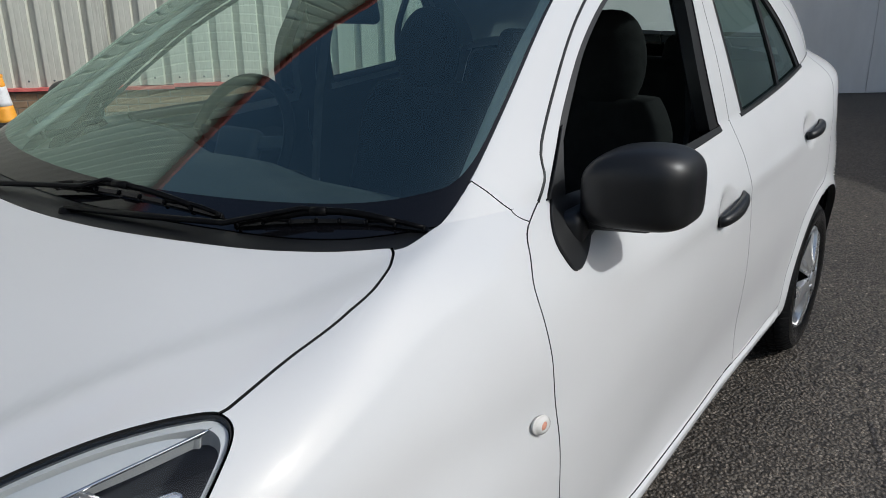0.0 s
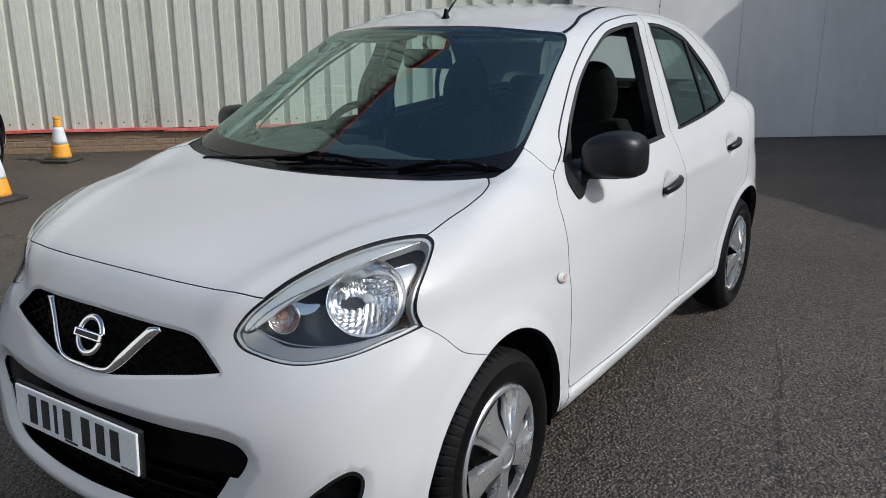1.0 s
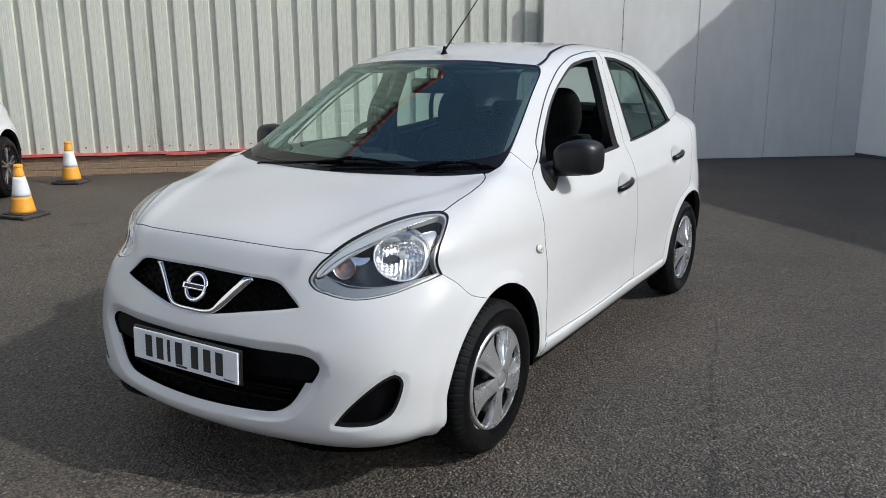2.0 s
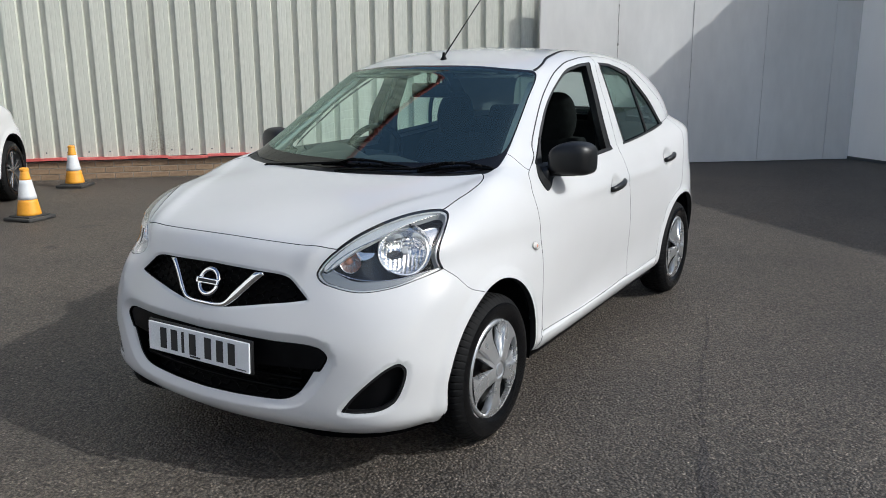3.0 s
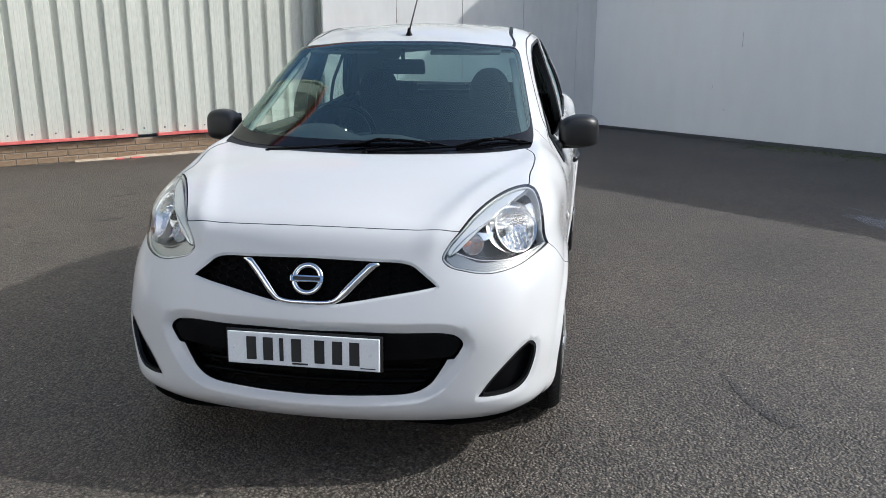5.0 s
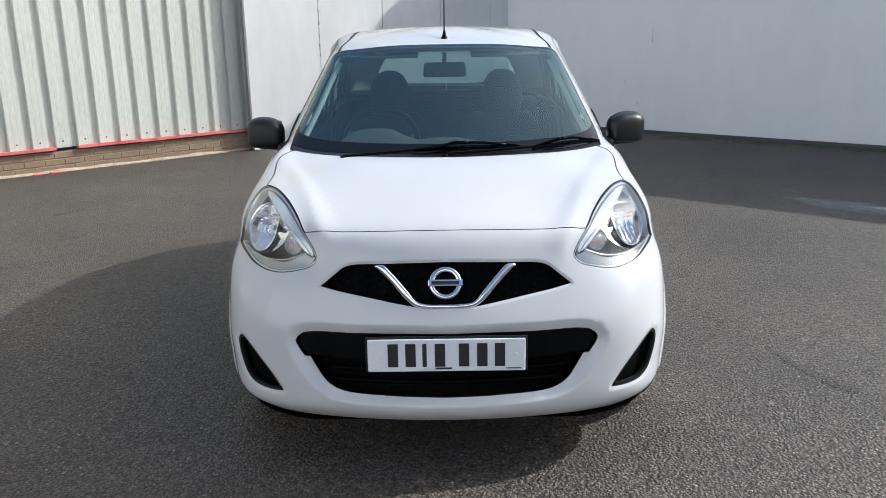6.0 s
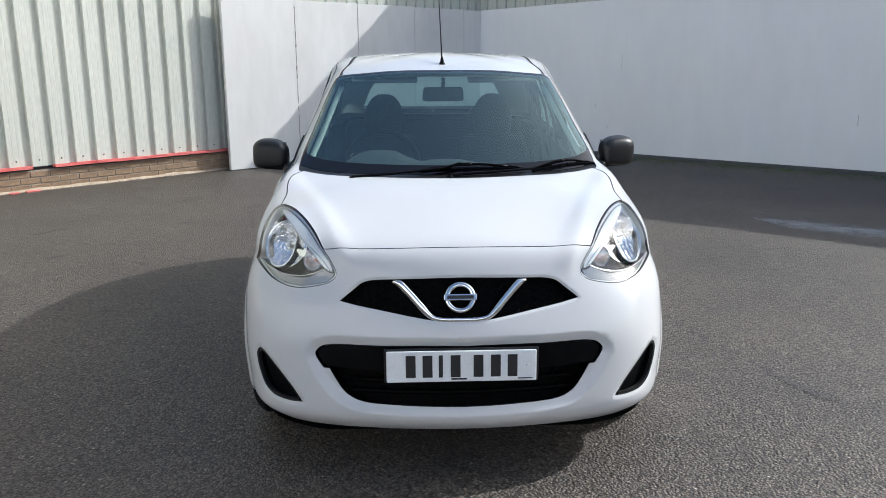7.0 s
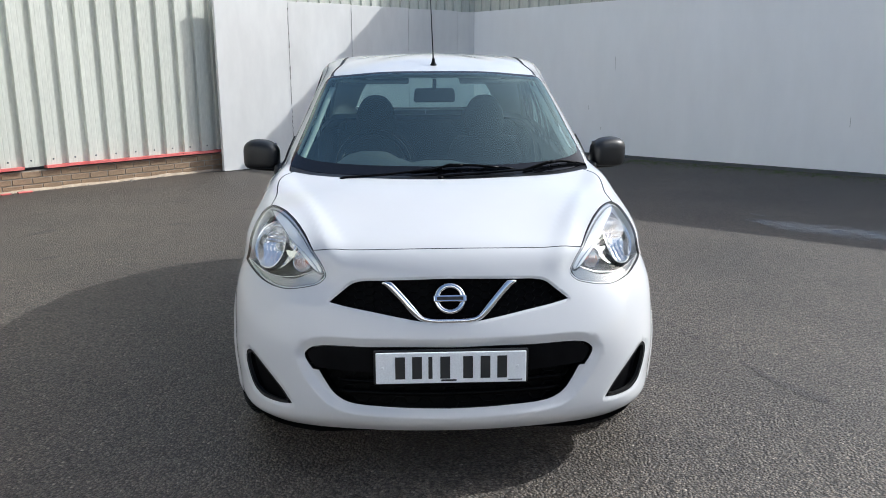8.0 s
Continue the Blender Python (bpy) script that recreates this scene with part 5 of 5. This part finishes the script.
plate_black = material("plate_black", (.010, .010, .011), .6)
bm = bmesh.new()
box(bm, -.26, -.004, -.0555, .26, .004, .0555, .0035)
plate = part("number_plate", bm, plate_white, car, "white front number plate with black bars", pose(0, -.002, .4655, -3))
bm = bmesh.new()
box(bm, -.268, .004, -.060, .268, .014, .062, .004)
part("plate_plinth", bm, black_plastic, car, at=pose(0, -.001, .4655, -3))
for x in (-.176, -.118, -.072, -.021, .058, .118, .176):
    bm = bmesh.new()
    w = .007 if abs(x + .072) < .01 else .017
    box(bm, x - w, -.0056, -.0385, x + w, -.0044, .0405)
    part("plate_bar", bm, plate_black, plate)
for x0, x1, z0, h in ((-.036, .018, -.0475, .006), (.196, .246, -.0475, .0035)):
    bm = bmesh.new()
    box(bm, x0, -.0054, z0, x1, -.0044, z0 + h)
    part("maker_mark", bm, plate_black, plate)
for x in (-.237, .229):
    bm = bmesh.new()
    lathe(bm, [(.0, -.0062), (.0045, -.0060), (.0055, -.0044)], 12, "y", (x, 0, .002))
    part("screw_cap", bm, plate_white, plate)
# badge: a plain ring with a bar
c, n = on_skin(LOWER, "xz", 0, .689, .004)
tilt = Matrix.Translation(c) @ pose(0, 0, 0, 90 + math.degrees(math.asin(max(-1, min(1, n.z)))) * -1, 0, 0)
bm = bmesh.new()
tube(bm, [(.046 * math.cos(a), .046 * math.sin(a), 0) for a in np.linspace(0, 2 * math.pi, 40, endpoint=False)], .0100, 8, True, .8)
bmesh.ops.transform(bm, matrix=tilt, verts=bm.verts)
badge = part("badge_ring", bm, chrome, car, "chromed badge ring with a plain bar", smooth=60)
bm = bmesh.new()
box(bm, -.057, -.0115, -.004, .057, .0115, .012, .003)
bmesh.ops.transform(bm, matrix=tilt, verts=bm.verts)
part("badge_bar", bm, chrome, badge)
bm = bmesh.new()
box(bm, -.046, -.006, .012, .046, .006, .0132)
bmesh.ops.transform(bm, matrix=tilt, verts=bm.verts)
part("badge_inlay", bm, plate_black, badge)


# ---- mirrors, handles, wipers, aerial ----
def door_mirror(s):
    bm = bmesh.new()
    vs = bmesh.ops.create_uvsphere(bm, u_segments=40, v_segments=24, radius=1)["verts"]
    for v in vs:
        c = v.co.copy()
        e = .54
        x, y, z = [math.copysign(abs(k) ** e, k) for k in c]
        # blunt behind, rounded in front, domed above, flat below
        y = y if y < 0 else y * .45
        if c.z < 0:
            z = -min(1.0, abs(c.z) ** .42 * 1.02)
        dome = .010 * max(0, z) * (1 - x * x) - .010 * max(0, z) * max(0, -x) ** 2
        v.co = Vector((.855 + .090 * x, 1.395 + .092 * y + .028 * x, 1.044 + (.066 + .003 * x) * z + dome))
        if s < 0:
            v.co.x *= -1
    if s < 0:
        bmesh.ops.reverse_faces(bm, faces=bm.faces)
    ob = part("door_mirror", bm, black_plastic, car, "black unpainted plastic door mirror", smooth=80)
    bm = bmesh.new()
    rounded_block(bm, (.155, .066, .036), (s * .812, 1.352, .991), .014, (0, s * -3, s * 10))
    rounded_block(bm, (.05, .10, .075), (s * .758, 1.325, .972), .02, (0, 0, s * 6))
    part("mirror_arm", bm, black_plastic, ob, smooth=50)
    bm = bmesh.new()
    rounded_block(bm, (.135, .006, .100), (s * .848, 1.434, 1.050), .003, (0, 0, s * 16))
    part("mirror_pane", bm, mirror_glass, ob)


for s in (1, -1):
    door_mirror(s)
    for y0, y1, z0, z1 in ((1.938, 2.140, .833, .854), (2.868, 3.030, .883, .904)):
        bm = bmesh.new()
        path, rad = [], []
        for u in np.linspace(0, 1, 13):
            y, z = y0 + (y1 - y0) * u, z0 + (z1 - z0) * u
            tv = LOWER.find("yz", [(y, z)], FLANK)
            q = Vector(LOWER.plain(tv[:, 0], tv[:, 1])[0])
            arch_ = math.sin(math.pi * u) ** .5
            path.append(((q.x + .004 + .019 * arch_) * s, y, z))
            rad.append(.0085 + .0058 * math.sin(math.pi * min(1, u * .8 + .1)))
        tube(bm, path, rad, 10, False, 1.25)
        part("door_handle", bm, black_plastic, car, "black plastic pull handle", smooth=60)


def over_glass(x, y, up=.012):
    """A point just above the scuttle or windscreen at plan position (x, y)."""
    best = None
    for patch in (LOWER, GREEN):
        lim = (0, 1.35, .85, 1.0) if patch is LOWER else (0, 1.35, 0, .6)
        tv = patch.find("xy", [(abs(x), y)], lim)
        p = patch.plain(tv[:, 0], tv[:, 1])[0]
        miss = math.hypot(p[0] - abs(x), p[1] - y)
        if best is None or miss < best[0]:
            best = (miss, p[2])
    return Vector((x, y, best[1] + up))


def wiper(arm, heel, toe, hold):
    """An arm in three bends that clips onto the bridge of a jointed blade; hold: where along the blade it grips."""
    heel, toe = Vector(heel), Vector(toe)

    def along(u, up):
        return over_glass(*heel.lerp(toe, u), up)
    bm = bmesh.new()
    lathe(bm, [(.0, .010), (.012, .008), (.015, .0), (.015, -.02)], 14, "z", over_glass(*arm[0], -.002))
    tube(bm, [over_glass(*arm[0], .006), over_glass(*arm[1], .013), over_glass(*arm[2], .020), along(hold - .09, .027), along(hold, .023)], [.008, .0085, .007, .0055, .005], 8, False, .7)
    ob = part("wiper", bm, satin_black, car, "black windscreen wiper lying parked", smooth=50)
    bm = bmesh.new()
    tube(bm, [along(u, .010 + .011 * math.sin(math.pi * (u - .16) / .68)) for u in np.linspace(.16, .84, 11)], .0042, 6, False, 1.5)
    for u0, u1 in ((.02, .30), (.70, .98)):
        tube(bm, [along(u, .0065 + .006 * math.sin(math.pi * (u - u0) / (u1 - u0))) for u in np.linspace(u0, u1, 7)], .0032, 6, False, 1.4)
    for u in (.02, .16, .30, .44, .56, .70, .84, .98):
        tube(bm, [along(u - .006, .0055), along(u + .006, .0055)], .0062, 6, False, .8)
    tube(bm, [along(hold - .045, .021), along(hold + .035, .021)], .0085, 8, False, .9)
    part("blade_frame", bm, satin_black, ob, smooth=50)
    bm = bmesh.new()
    tube(bm, [along(u, .003) for u in np.linspace(0, 1, 9)], .0032, 5, False, 2.0)
    part("wiper_blade", bm, rubber, ob)


wiper([(-.42, .838), (-.24, .838), (-.02, .870)], (-.13, .877), (.33, .904), .46)
wiper([(.0, .826), (.20, .850), (.365, .876)], (.365, .897), (.665, 1.012), .46)
bm = bmesh.new()
foot_p = Vector((0, 1.708, 1.455))
lathe(bm, [(.024, 0), (.022, .010), (.013, .022), (.009, .032), (.006, .05)], 16, "z", foot_p)
aerial = part("aerial", bm, satin_black, car, "thin black roof aerial leaning back", smooth=40)
bm = bmesh.new()
tube(bm, [foot_p + Vector((0, .004, .03)), foot_p + Vector((0, .06, .075)), foot_p + Vector((0, .50, .42))], [.0045, .0035, .0022], 8)
part("aerial_rod", bm, satin_black, aerial)


# ---- wheels ----
def blade_trim(s, y0):
    """A silver wheel trim of five broad twisted blades."""
    bm = bmesh.new()
    face, R = .835, .201

    def vert(r, deg, sink):
        a = radians(deg)
        dome = .016 * (1 - (r / R) ** 2)
        return bm.verts.new((s * (face - .012 + dome - sink), y0 + r * math.cos(a) * s, HUB + r * math.sin(a)))
    radii = [.050, .070, .090, .110, .130, .150, .168, .183]
    for k in range(5):
        mid = -22 + 72 * k
        rows = []
        for r in radii:
            u = (r - radii[0]) / (radii[-1] - radii[0])
            half = 36 * (1 - u) ** 3.2 + 19.5 * (1 - (1 - u) ** 3.2) + 8 * u ** 5
            sway = 9 * u - 5 * u * u
            row = []
            for w, sink in ((-1, .030), (-.97, .006), (-.93, .001), (-.45, -.0015), (.10, .0), (.44, .0015), (.48, .003), (.54, .013), (.62, .016), (.93, .019), (.96, .022), (1, .036)):
                depth = sink * min(1, u * 2.2)
                row.append(vert(r, mid + sway + half * w, depth))
            rows.append(row)
        for a, b in zip(rows, rows[1:]):
            for i in range(len(a) - 1):
                bm.faces.new((a[i], a[i + 1], b[i + 1], b[i]))
    hoop = [[vert(r, d, sink) for d in np.linspace(0, 360, 72, endpoint=False)] for r, sink in ((.179, .026), (.181, .006), (.187, .003), (.193, .004), (.199, .010), (R, .022))]
    for a, b in zip(hoop, hoop[1:]):
        for i in range(72):
            j = (i + 1) % 72
            bm.faces.new((a[i], a[j], b[j], b[i]))
    bmesh.ops.remove_doubles(bm, verts=bm.verts, dist=.0006)
    cap = [[vert(r, d, sink) for d in np.linspace(0, 360, 40, endpoint=False)] for r, sink in ((.052, .002), (.036, -.001), (.033, .004), (.026, .003), (.024, -.003), (.008, -.005))]
    for a, b in zip(cap, cap[1:]):
        for i in range(40):
            j = (i + 1) % 40
            bm.faces.new((a[i], a[j], b[j], b[i]))
    bm.faces.new(cap[-1])
    bmesh.ops.recalc_face_normals(bm, faces=bm.faces)
    return bm


def tyre(s, y0):
    bm = bmesh.new()
    wide, out = .168, .826
    prof = [(.196, out - .010), (.205, out - .004), (.222, out + .004), (.245, out + .007), (.262, out + .002), (.276, out - .010), (.286, out - .022), (.290, out - .034)]
    tread = []
    for g in (.040, .072, .104):
        tread += [(.2915, out - g), (.2915, out - g - .002), (.285, out - g - .003), (.285, out - g - .007), (.2915, out - g - .008)]
    prof += tread + [(.289, out - .140), (.280, out - .158), (.25, out - .175), (.20, out - .165)]
    rows = lathe(bm, prof, 400, "x", (0, y0, HUB))
    # sipes across the tread and shoulder
    for n_row, row in enumerate(rows[5:-4]):
        for i, v in enumerate(row):
            if (i + (n_row // 7) * 3) % 6 == 0:
                d = Vector((0, v.co.y - y0, v.co.z - HUB))
                v.co -= d.normalized() * (.006 if n_row > 1 else .003)
    for f in bm.faces:
        c = f.calc_center_median()
        f.material_index = int(math.hypot(c.y - y0, c.z - HUB) > .264)
    for v in bm.verts:
        v.co.x *= s
        if v.co.z < .0015:
            v.co.z = .0015
    bmesh.ops.recalc_face_normals(bm, faces=bm.faces)
    return bm


for y0 in (AXLE_F, AXLE_R):
    for s in (1, -1):
        hub = part("wheel", blade_trim(s, y0), silver, car, "silver five-blade wheel trim", smooth=22)
        part("tyre", tyre(s, y0), [rubber, tread_rubber], hub, "black road tyre", smooth=24)
        bm = bmesh.new()
        lathe(bm, [(.196, .815), (.190, .805), (.186, .775), (.170, .745), (.06, .735), (.0, .738)], 48, "x", (0, y0, HUB))
        for v in bm.verts:
            v.co.x *= s
        bmesh.ops.recalc_face_normals(bm, faces=bm.faces)
        part("steel_rim", bm, rim_steel, hub, "black steel rim", smooth=40)
        for k in range(4):
            a = radians(45 + 90 * k)
            bm = bmesh.new()
            lathe(bm, [(.009, .735), (.009, .757), (.006, .760), (.0, .760)], 8, "x", (0, y0 + .055 * math.cos(a), HUB + .055 * math.sin(a)))
            for v in bm.verts:
                v.co.x *= s
            part("wheel_nut", bm, rust, hub)


# ---- the parked car by the metal wall ----
alloy = material("dark_machined_alloy", (.32, .33, .34), .25, .9)
alloy_black = material("alloy_black", (.012, .012, .013), .3)


def alloy_wheel(s, y0, parent):
    bm = bmesh.new()
    for k in range(5):
        for d in (-9, 9):
            vs = box(bm, s * .800 - .012, -.011, .035, s * .800 + .012, .011, .188, .005)
            bmesh.ops.transform(bm, matrix=pose(0, y0, HUB) @ pose(0, 0, 0, 72 * k + d), verts=vs)
    hub = part("wheel", bm, alloy, parent, "dark alloy wheel with paired spokes")
    bm = bmesh.new()
    lathe(bm, [(.045, .806), (.02, .812), (.0, .812)], 20, "x", (0, y0, HUB))
    for v in bm.verts:
        v.co.x *= s
    part("hub_cap", bm, alloy, hub, smooth=40)
    part("tyre", tyre(s, y0), [rubber, tread_rubber], hub, "black road tyre", smooth=35)
    bm = bmesh.new()
    lathe(bm, [(.200, .825), (.190, .815), (.186, .775), (.16, .745), (.0, .740)], 40, "x", (0, y0, HUB))
    for v in bm.verts:
        v.co.x *= s
    bmesh.ops.recalc_face_normals(bm, faces=bm.faces)
    part("rim", bm, alloy_black, hub, smooth=40)


size = 1.12
parked = copy_thing(car, pose(-6.43 - 1.112 * size, 3.19, 0, 0, 0, 220.7) @ Matrix.Scale(size, 4))
for ob in [o for o in parked.children if o.name.startswith("wheel")]:
    for kid in list(ob.children_recursive) + [ob]:
        bpy.data.objects.remove(kid)
for y0 in (AXLE_F, AXLE_R):
    for s in (1, -1):
        alloy_wheel(s, y0, parked)
tagged(parked, "white parked car with dark alloy wheels beside the metal wall", "car")

# ---- traffic cones ----
cone_orange = speckled(material("cone_orange"), (.74, .31, .02), (.84, .39, .035), 9, (.45, .6), 90, .08)
cone_white = speckled(material("cone_white_sleeve"), (.62, .63, .64), (.74, .75, .76), 12, (.3, .45), 120, .05)
cone_base = speckled(material("cone_black_base"), (.02, .02, .02), (.05, .048, .045), 10, (.7, .9), 120, .3)


def traffic_cone(at, turn):
    ob = thing("traffic_cone", "orange and white traffic cone on a black square base", "traffic cone", at, turn, "cones beside the metal wall")
    bm = bmesh.new()
    vs = box(bm, -.165, -.165, 0, .165, .165, .035, .012)
    vs = box(bm, -.13, -.13, .03, .13, .13, .05, .010)
    part("base", bm, cone_base, ob)

    def band(name, z0, z1, mat, proud=0.0):
        bm = bmesh.new()
        r = lambda z: .112 - (.112 - .030) * (z - .045) / (.50 - .045) + proud
        steps = [(r(z), z) for z in np.linspace(z0, z1, 6)]
        lathe(bm, [(r(z0) - .004, z0)] + steps + [(r(z1) - .006, z1)], 32, "z")
        part(name, bm, mat, ob, smooth=40)
    band("lower_band", .045, .200, cone_orange)
    band("white_sleeve", .200, .385, cone_white, .002)
    band("upper_band", .385, .47, cone_orange)
    bm = bmesh.new()
    lathe(bm, [(.037, .468), (.041, .474), (.041, .492), (.034, .50), (.024, .50), (.022, .47), (.0, .45)], 24, "z")
    part("top_collar", bm, cone_orange, ob, smooth=40)
    return ob


traffic_cone((-6.76, 4.08, 0), 28)
traffic_cone((-5.22, 2.54, 0), 12)

# ---- marks on the ground ----
random.seed(11)
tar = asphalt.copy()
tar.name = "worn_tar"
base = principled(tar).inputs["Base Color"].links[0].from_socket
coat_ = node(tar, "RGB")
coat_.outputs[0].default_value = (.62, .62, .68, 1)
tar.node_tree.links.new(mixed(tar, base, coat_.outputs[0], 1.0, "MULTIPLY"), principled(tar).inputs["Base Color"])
line = curve_through([(1.02, 3.30), (1.11, 2.91), (1.255, 2.35), (1.375, 1.72), (1.515, 1.236), (1.615, .86), (1.71, .66)], .035, False)
u_of = lambda i: i / (len(line) - 1)
bm = bmesh.new()
rows = []
for i, p in enumerate(line):
    d = line[min(i + 1, len(line) - 1)] - line[max(i - 1, 0)]
    n = Vector((-d[1], d[0], 0)).normalized()
    u = i / (len(line) - 1)
    w = .003 + .008 * random.random() + .018 * max(0, u - .55) * (1 + random.random()) + .016 * max(0, 1 - abs(u - .93) / .09)
    c = Vector((p[0] + random.uniform(-.006, .006), p[1], .0022))
    rows.append([bm.verts.new(c - n * w), bm.verts.new(c + Vector((0, 0, .0006))), bm.verts.new(c + n * w * random.uniform(.6, 1.2))])
for i, (a, b) in enumerate(zip(rows, rows[1:])):
    if u_of(i) < .8 and random.random() < .5:
        continue
    for k in range(2):
        bm.faces.new((a[k], a[k + 1], b[k + 1], b[k]))
bmesh.ops.delete(bm, geom=[v for v in bm.verts if not v.link_faces], context="VERTS")
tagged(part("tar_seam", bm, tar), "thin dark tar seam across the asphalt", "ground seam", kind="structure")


def blot(name, label, category, mat, at, turn, long, wide, z, seed, wobble=.25):
    """A thin irregular sheet lying on the ground."""
    random.seed(seed)
    bm = bmesh.new()
    ph = [random.uniform(0, 6.28) for _ in range(5)]
    rim = []
    for i in range(64):
        a = 2 * math.pi * i / 64
        r = 1 + wobble * sum(math.sin(a * (k + 2) + ph[k]) / (k + 1.5) for k in range(5))
        rim.append(bm.verts.new((long * r * math.cos(a), wide * r * math.sin(a), 0)))
    c = bm.verts.new((0, 0, .0008))
    for i in range(64):
        bm.faces.new((c, rim[i], rim[(i + 1) % 64]))
    ob = part(name, bm, mat, None, at=pose(at[0], at[1], z, 0, 0, turn))
    return tagged(ob, label, category, kind="structure")


# water film whose pale blue-grey base paints in the sky's reflection
wet = speckled(material("water_film_sky_sheen", spec=.6), (.20, .22, .24), (.34, .365, .39), 7, (.10, .30), 120, .35)
where_ = coords(wet)
split = node(wet, "SeparateXYZ")
wire(wet, where_, split, "Vector", "Vector")
patchy = noise_tex(wet, where_, 6, 5, .65)
across = node(wet, "MapRange")
across.inputs["From Min"].default_value, across.inputs["From Max"].default_value = .30, .02
size_ = node(wet, "Math")
size_.operation = "ABSOLUTE"
wire(wet, split, size_, "Y", 0)
wire(wet, size_, across, 0, "Value")
film_ = node(wet, "Math")
film_.operation = "MULTIPLY"
wire(wet, across, film_, 0, 0)
wire(wet, ramp(wet, patchy, [(.34, (0, 0, 0)), (.62, (1, 1, 1))]), film_, "Color", 1)
wire(wet, film_, principled(wet), 0, "Alpha")
blot("wet_patch", "drying streak of water on the shaded asphalt", "puddle", wet, (3.95, 3.98), -38, 1.2, .30, .003, 5, .25)
blot("wet_patch", "small drying streak of water on the shaded asphalt", "puddle", wet, (3.27, 5.03), -60, .10, .018, .003, 8, .4)
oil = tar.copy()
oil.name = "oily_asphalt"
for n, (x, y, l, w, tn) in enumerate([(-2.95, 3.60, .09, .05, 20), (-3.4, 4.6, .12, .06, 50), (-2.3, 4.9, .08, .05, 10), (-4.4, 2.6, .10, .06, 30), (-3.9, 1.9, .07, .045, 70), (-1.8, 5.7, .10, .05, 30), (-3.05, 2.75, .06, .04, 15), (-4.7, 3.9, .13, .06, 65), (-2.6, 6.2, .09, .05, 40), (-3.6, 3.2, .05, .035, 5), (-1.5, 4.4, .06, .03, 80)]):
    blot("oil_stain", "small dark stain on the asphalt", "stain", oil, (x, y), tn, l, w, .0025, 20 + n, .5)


def scatter(name, label, category, mat, places, lo, hi, flat, seed):
    """Many small lumps as one heap of stuff."""
    random.seed(seed)
    bm = bmesh.new()
    for x, y in places:
        r = random.uniform(lo, hi)
        vs = bmesh.ops.create_icosphere(bm, subdivisions=1, radius=r)["verts"]
        m = pose(x, y, r * flat * .5, random.uniform(-20, 20), random.uniform(-20, 20), random.uniform(0, 360)) @ Matrix.Diagonal((1, random.uniform(.6, 1), flat, 1))
        for v in vs:
            v.co = m @ (v.co * random.uniform(.8, 1.15))
    return tagged(part(name, bm, mat), label, category, kind="stuff")


random.seed(31)
pebble = speckled(material("pale_grit"), (.16, .15, .135), (.34, .32, .285), 30, (.8, .95), 200, .3)
along_wall = [frame_m @ Vector((random.uniform(0, 9), .02 + abs(random.gauss(0, .06)), 0)) for _ in range(230)]
scatter("grit_heap", "pale grit and mortar crumbs along the brick plinth", "debris", pebble, [(p.x, p.y) for p in along_wall], .004, .014, .6, 32)
loose = [(random.uniform(-4.5, 3.5), random.uniform(-1.5, 6.5)) for _ in range(260)]
scatter("loose_chippings", "loose pale chippings on the asphalt", "chippings", pebble, loose, .0025, .006, .7, 33)
moss_mat = speckled(material("moss"), (.055, .085, .018), (.115, .150, .038), 30, (.9, 1), 200, .6)
mossy = [frame_b @ Vector((random.uniform(3.0, 9.5), .05 + abs(random.gauss(0, .24)), 0)) for _ in range(1500)]
scatter("moss", "thin green moss along the foot of the boards", "moss", moss_mat, [(p.x, p.y) for p in mossy], .006, .024, .16, 34)

# ---- bricks of the plinth, stretcher courses ----
def brick_mesh():
    bm = bmesh.new()
    box(bm, -.1065, -.05, -.0325, .1065, .0, .0325, .004, None, 1)
    mesh = bpy.data.meshes.new("brick")
    bm.to_mesh(mesh)
    bm.free()
    mesh.materials.append(brick_mat)
    return mesh


one_brick = brick_mesh()
random.seed(41)
rest_bm = bmesh.new()
for c in range(3):
    x = END + .11 + (.1125 if c % 2 else 0)
    z = .040 + .0765 * c
    while x < 31.8:
        jog = random.uniform(-.002, .002)
        if x < 20:
            ob = put("brick", one_brick, metal_wall)
            ob.matrix_basis = pose(x + .11, jog, z)
        else:
            box(rest_bm, x + .0035, -.05, z - .0325, x + .2165, jog, z + .0325)
        x += .225
tagged(part("far_bricks", rest_bm, brick_mat, metal_wall), kind="stuff")

# dark screw heads low on the cladding's crests
screw_bm = bmesh.new()
for i in range(60):
    x = (i + .31 - PHASE) * PITCH - REACH
    if x > .05:
        lathe(screw_bm, [(.0, .006), (.008, .005), (.011, .0), (.011, -.004)], 8, "y", (x, .0, LEDGE + .055))
        if i % 2:
            lathe(screw_bm, [(.0, .006), (.008, .005), (.011, .0), (.011, -.004)], 8, "y", (x, .0, LEDGE + 2.0))
tagged(part("screw_heads", screw_bm, dark_edge, metal_wall), kind="stuff")
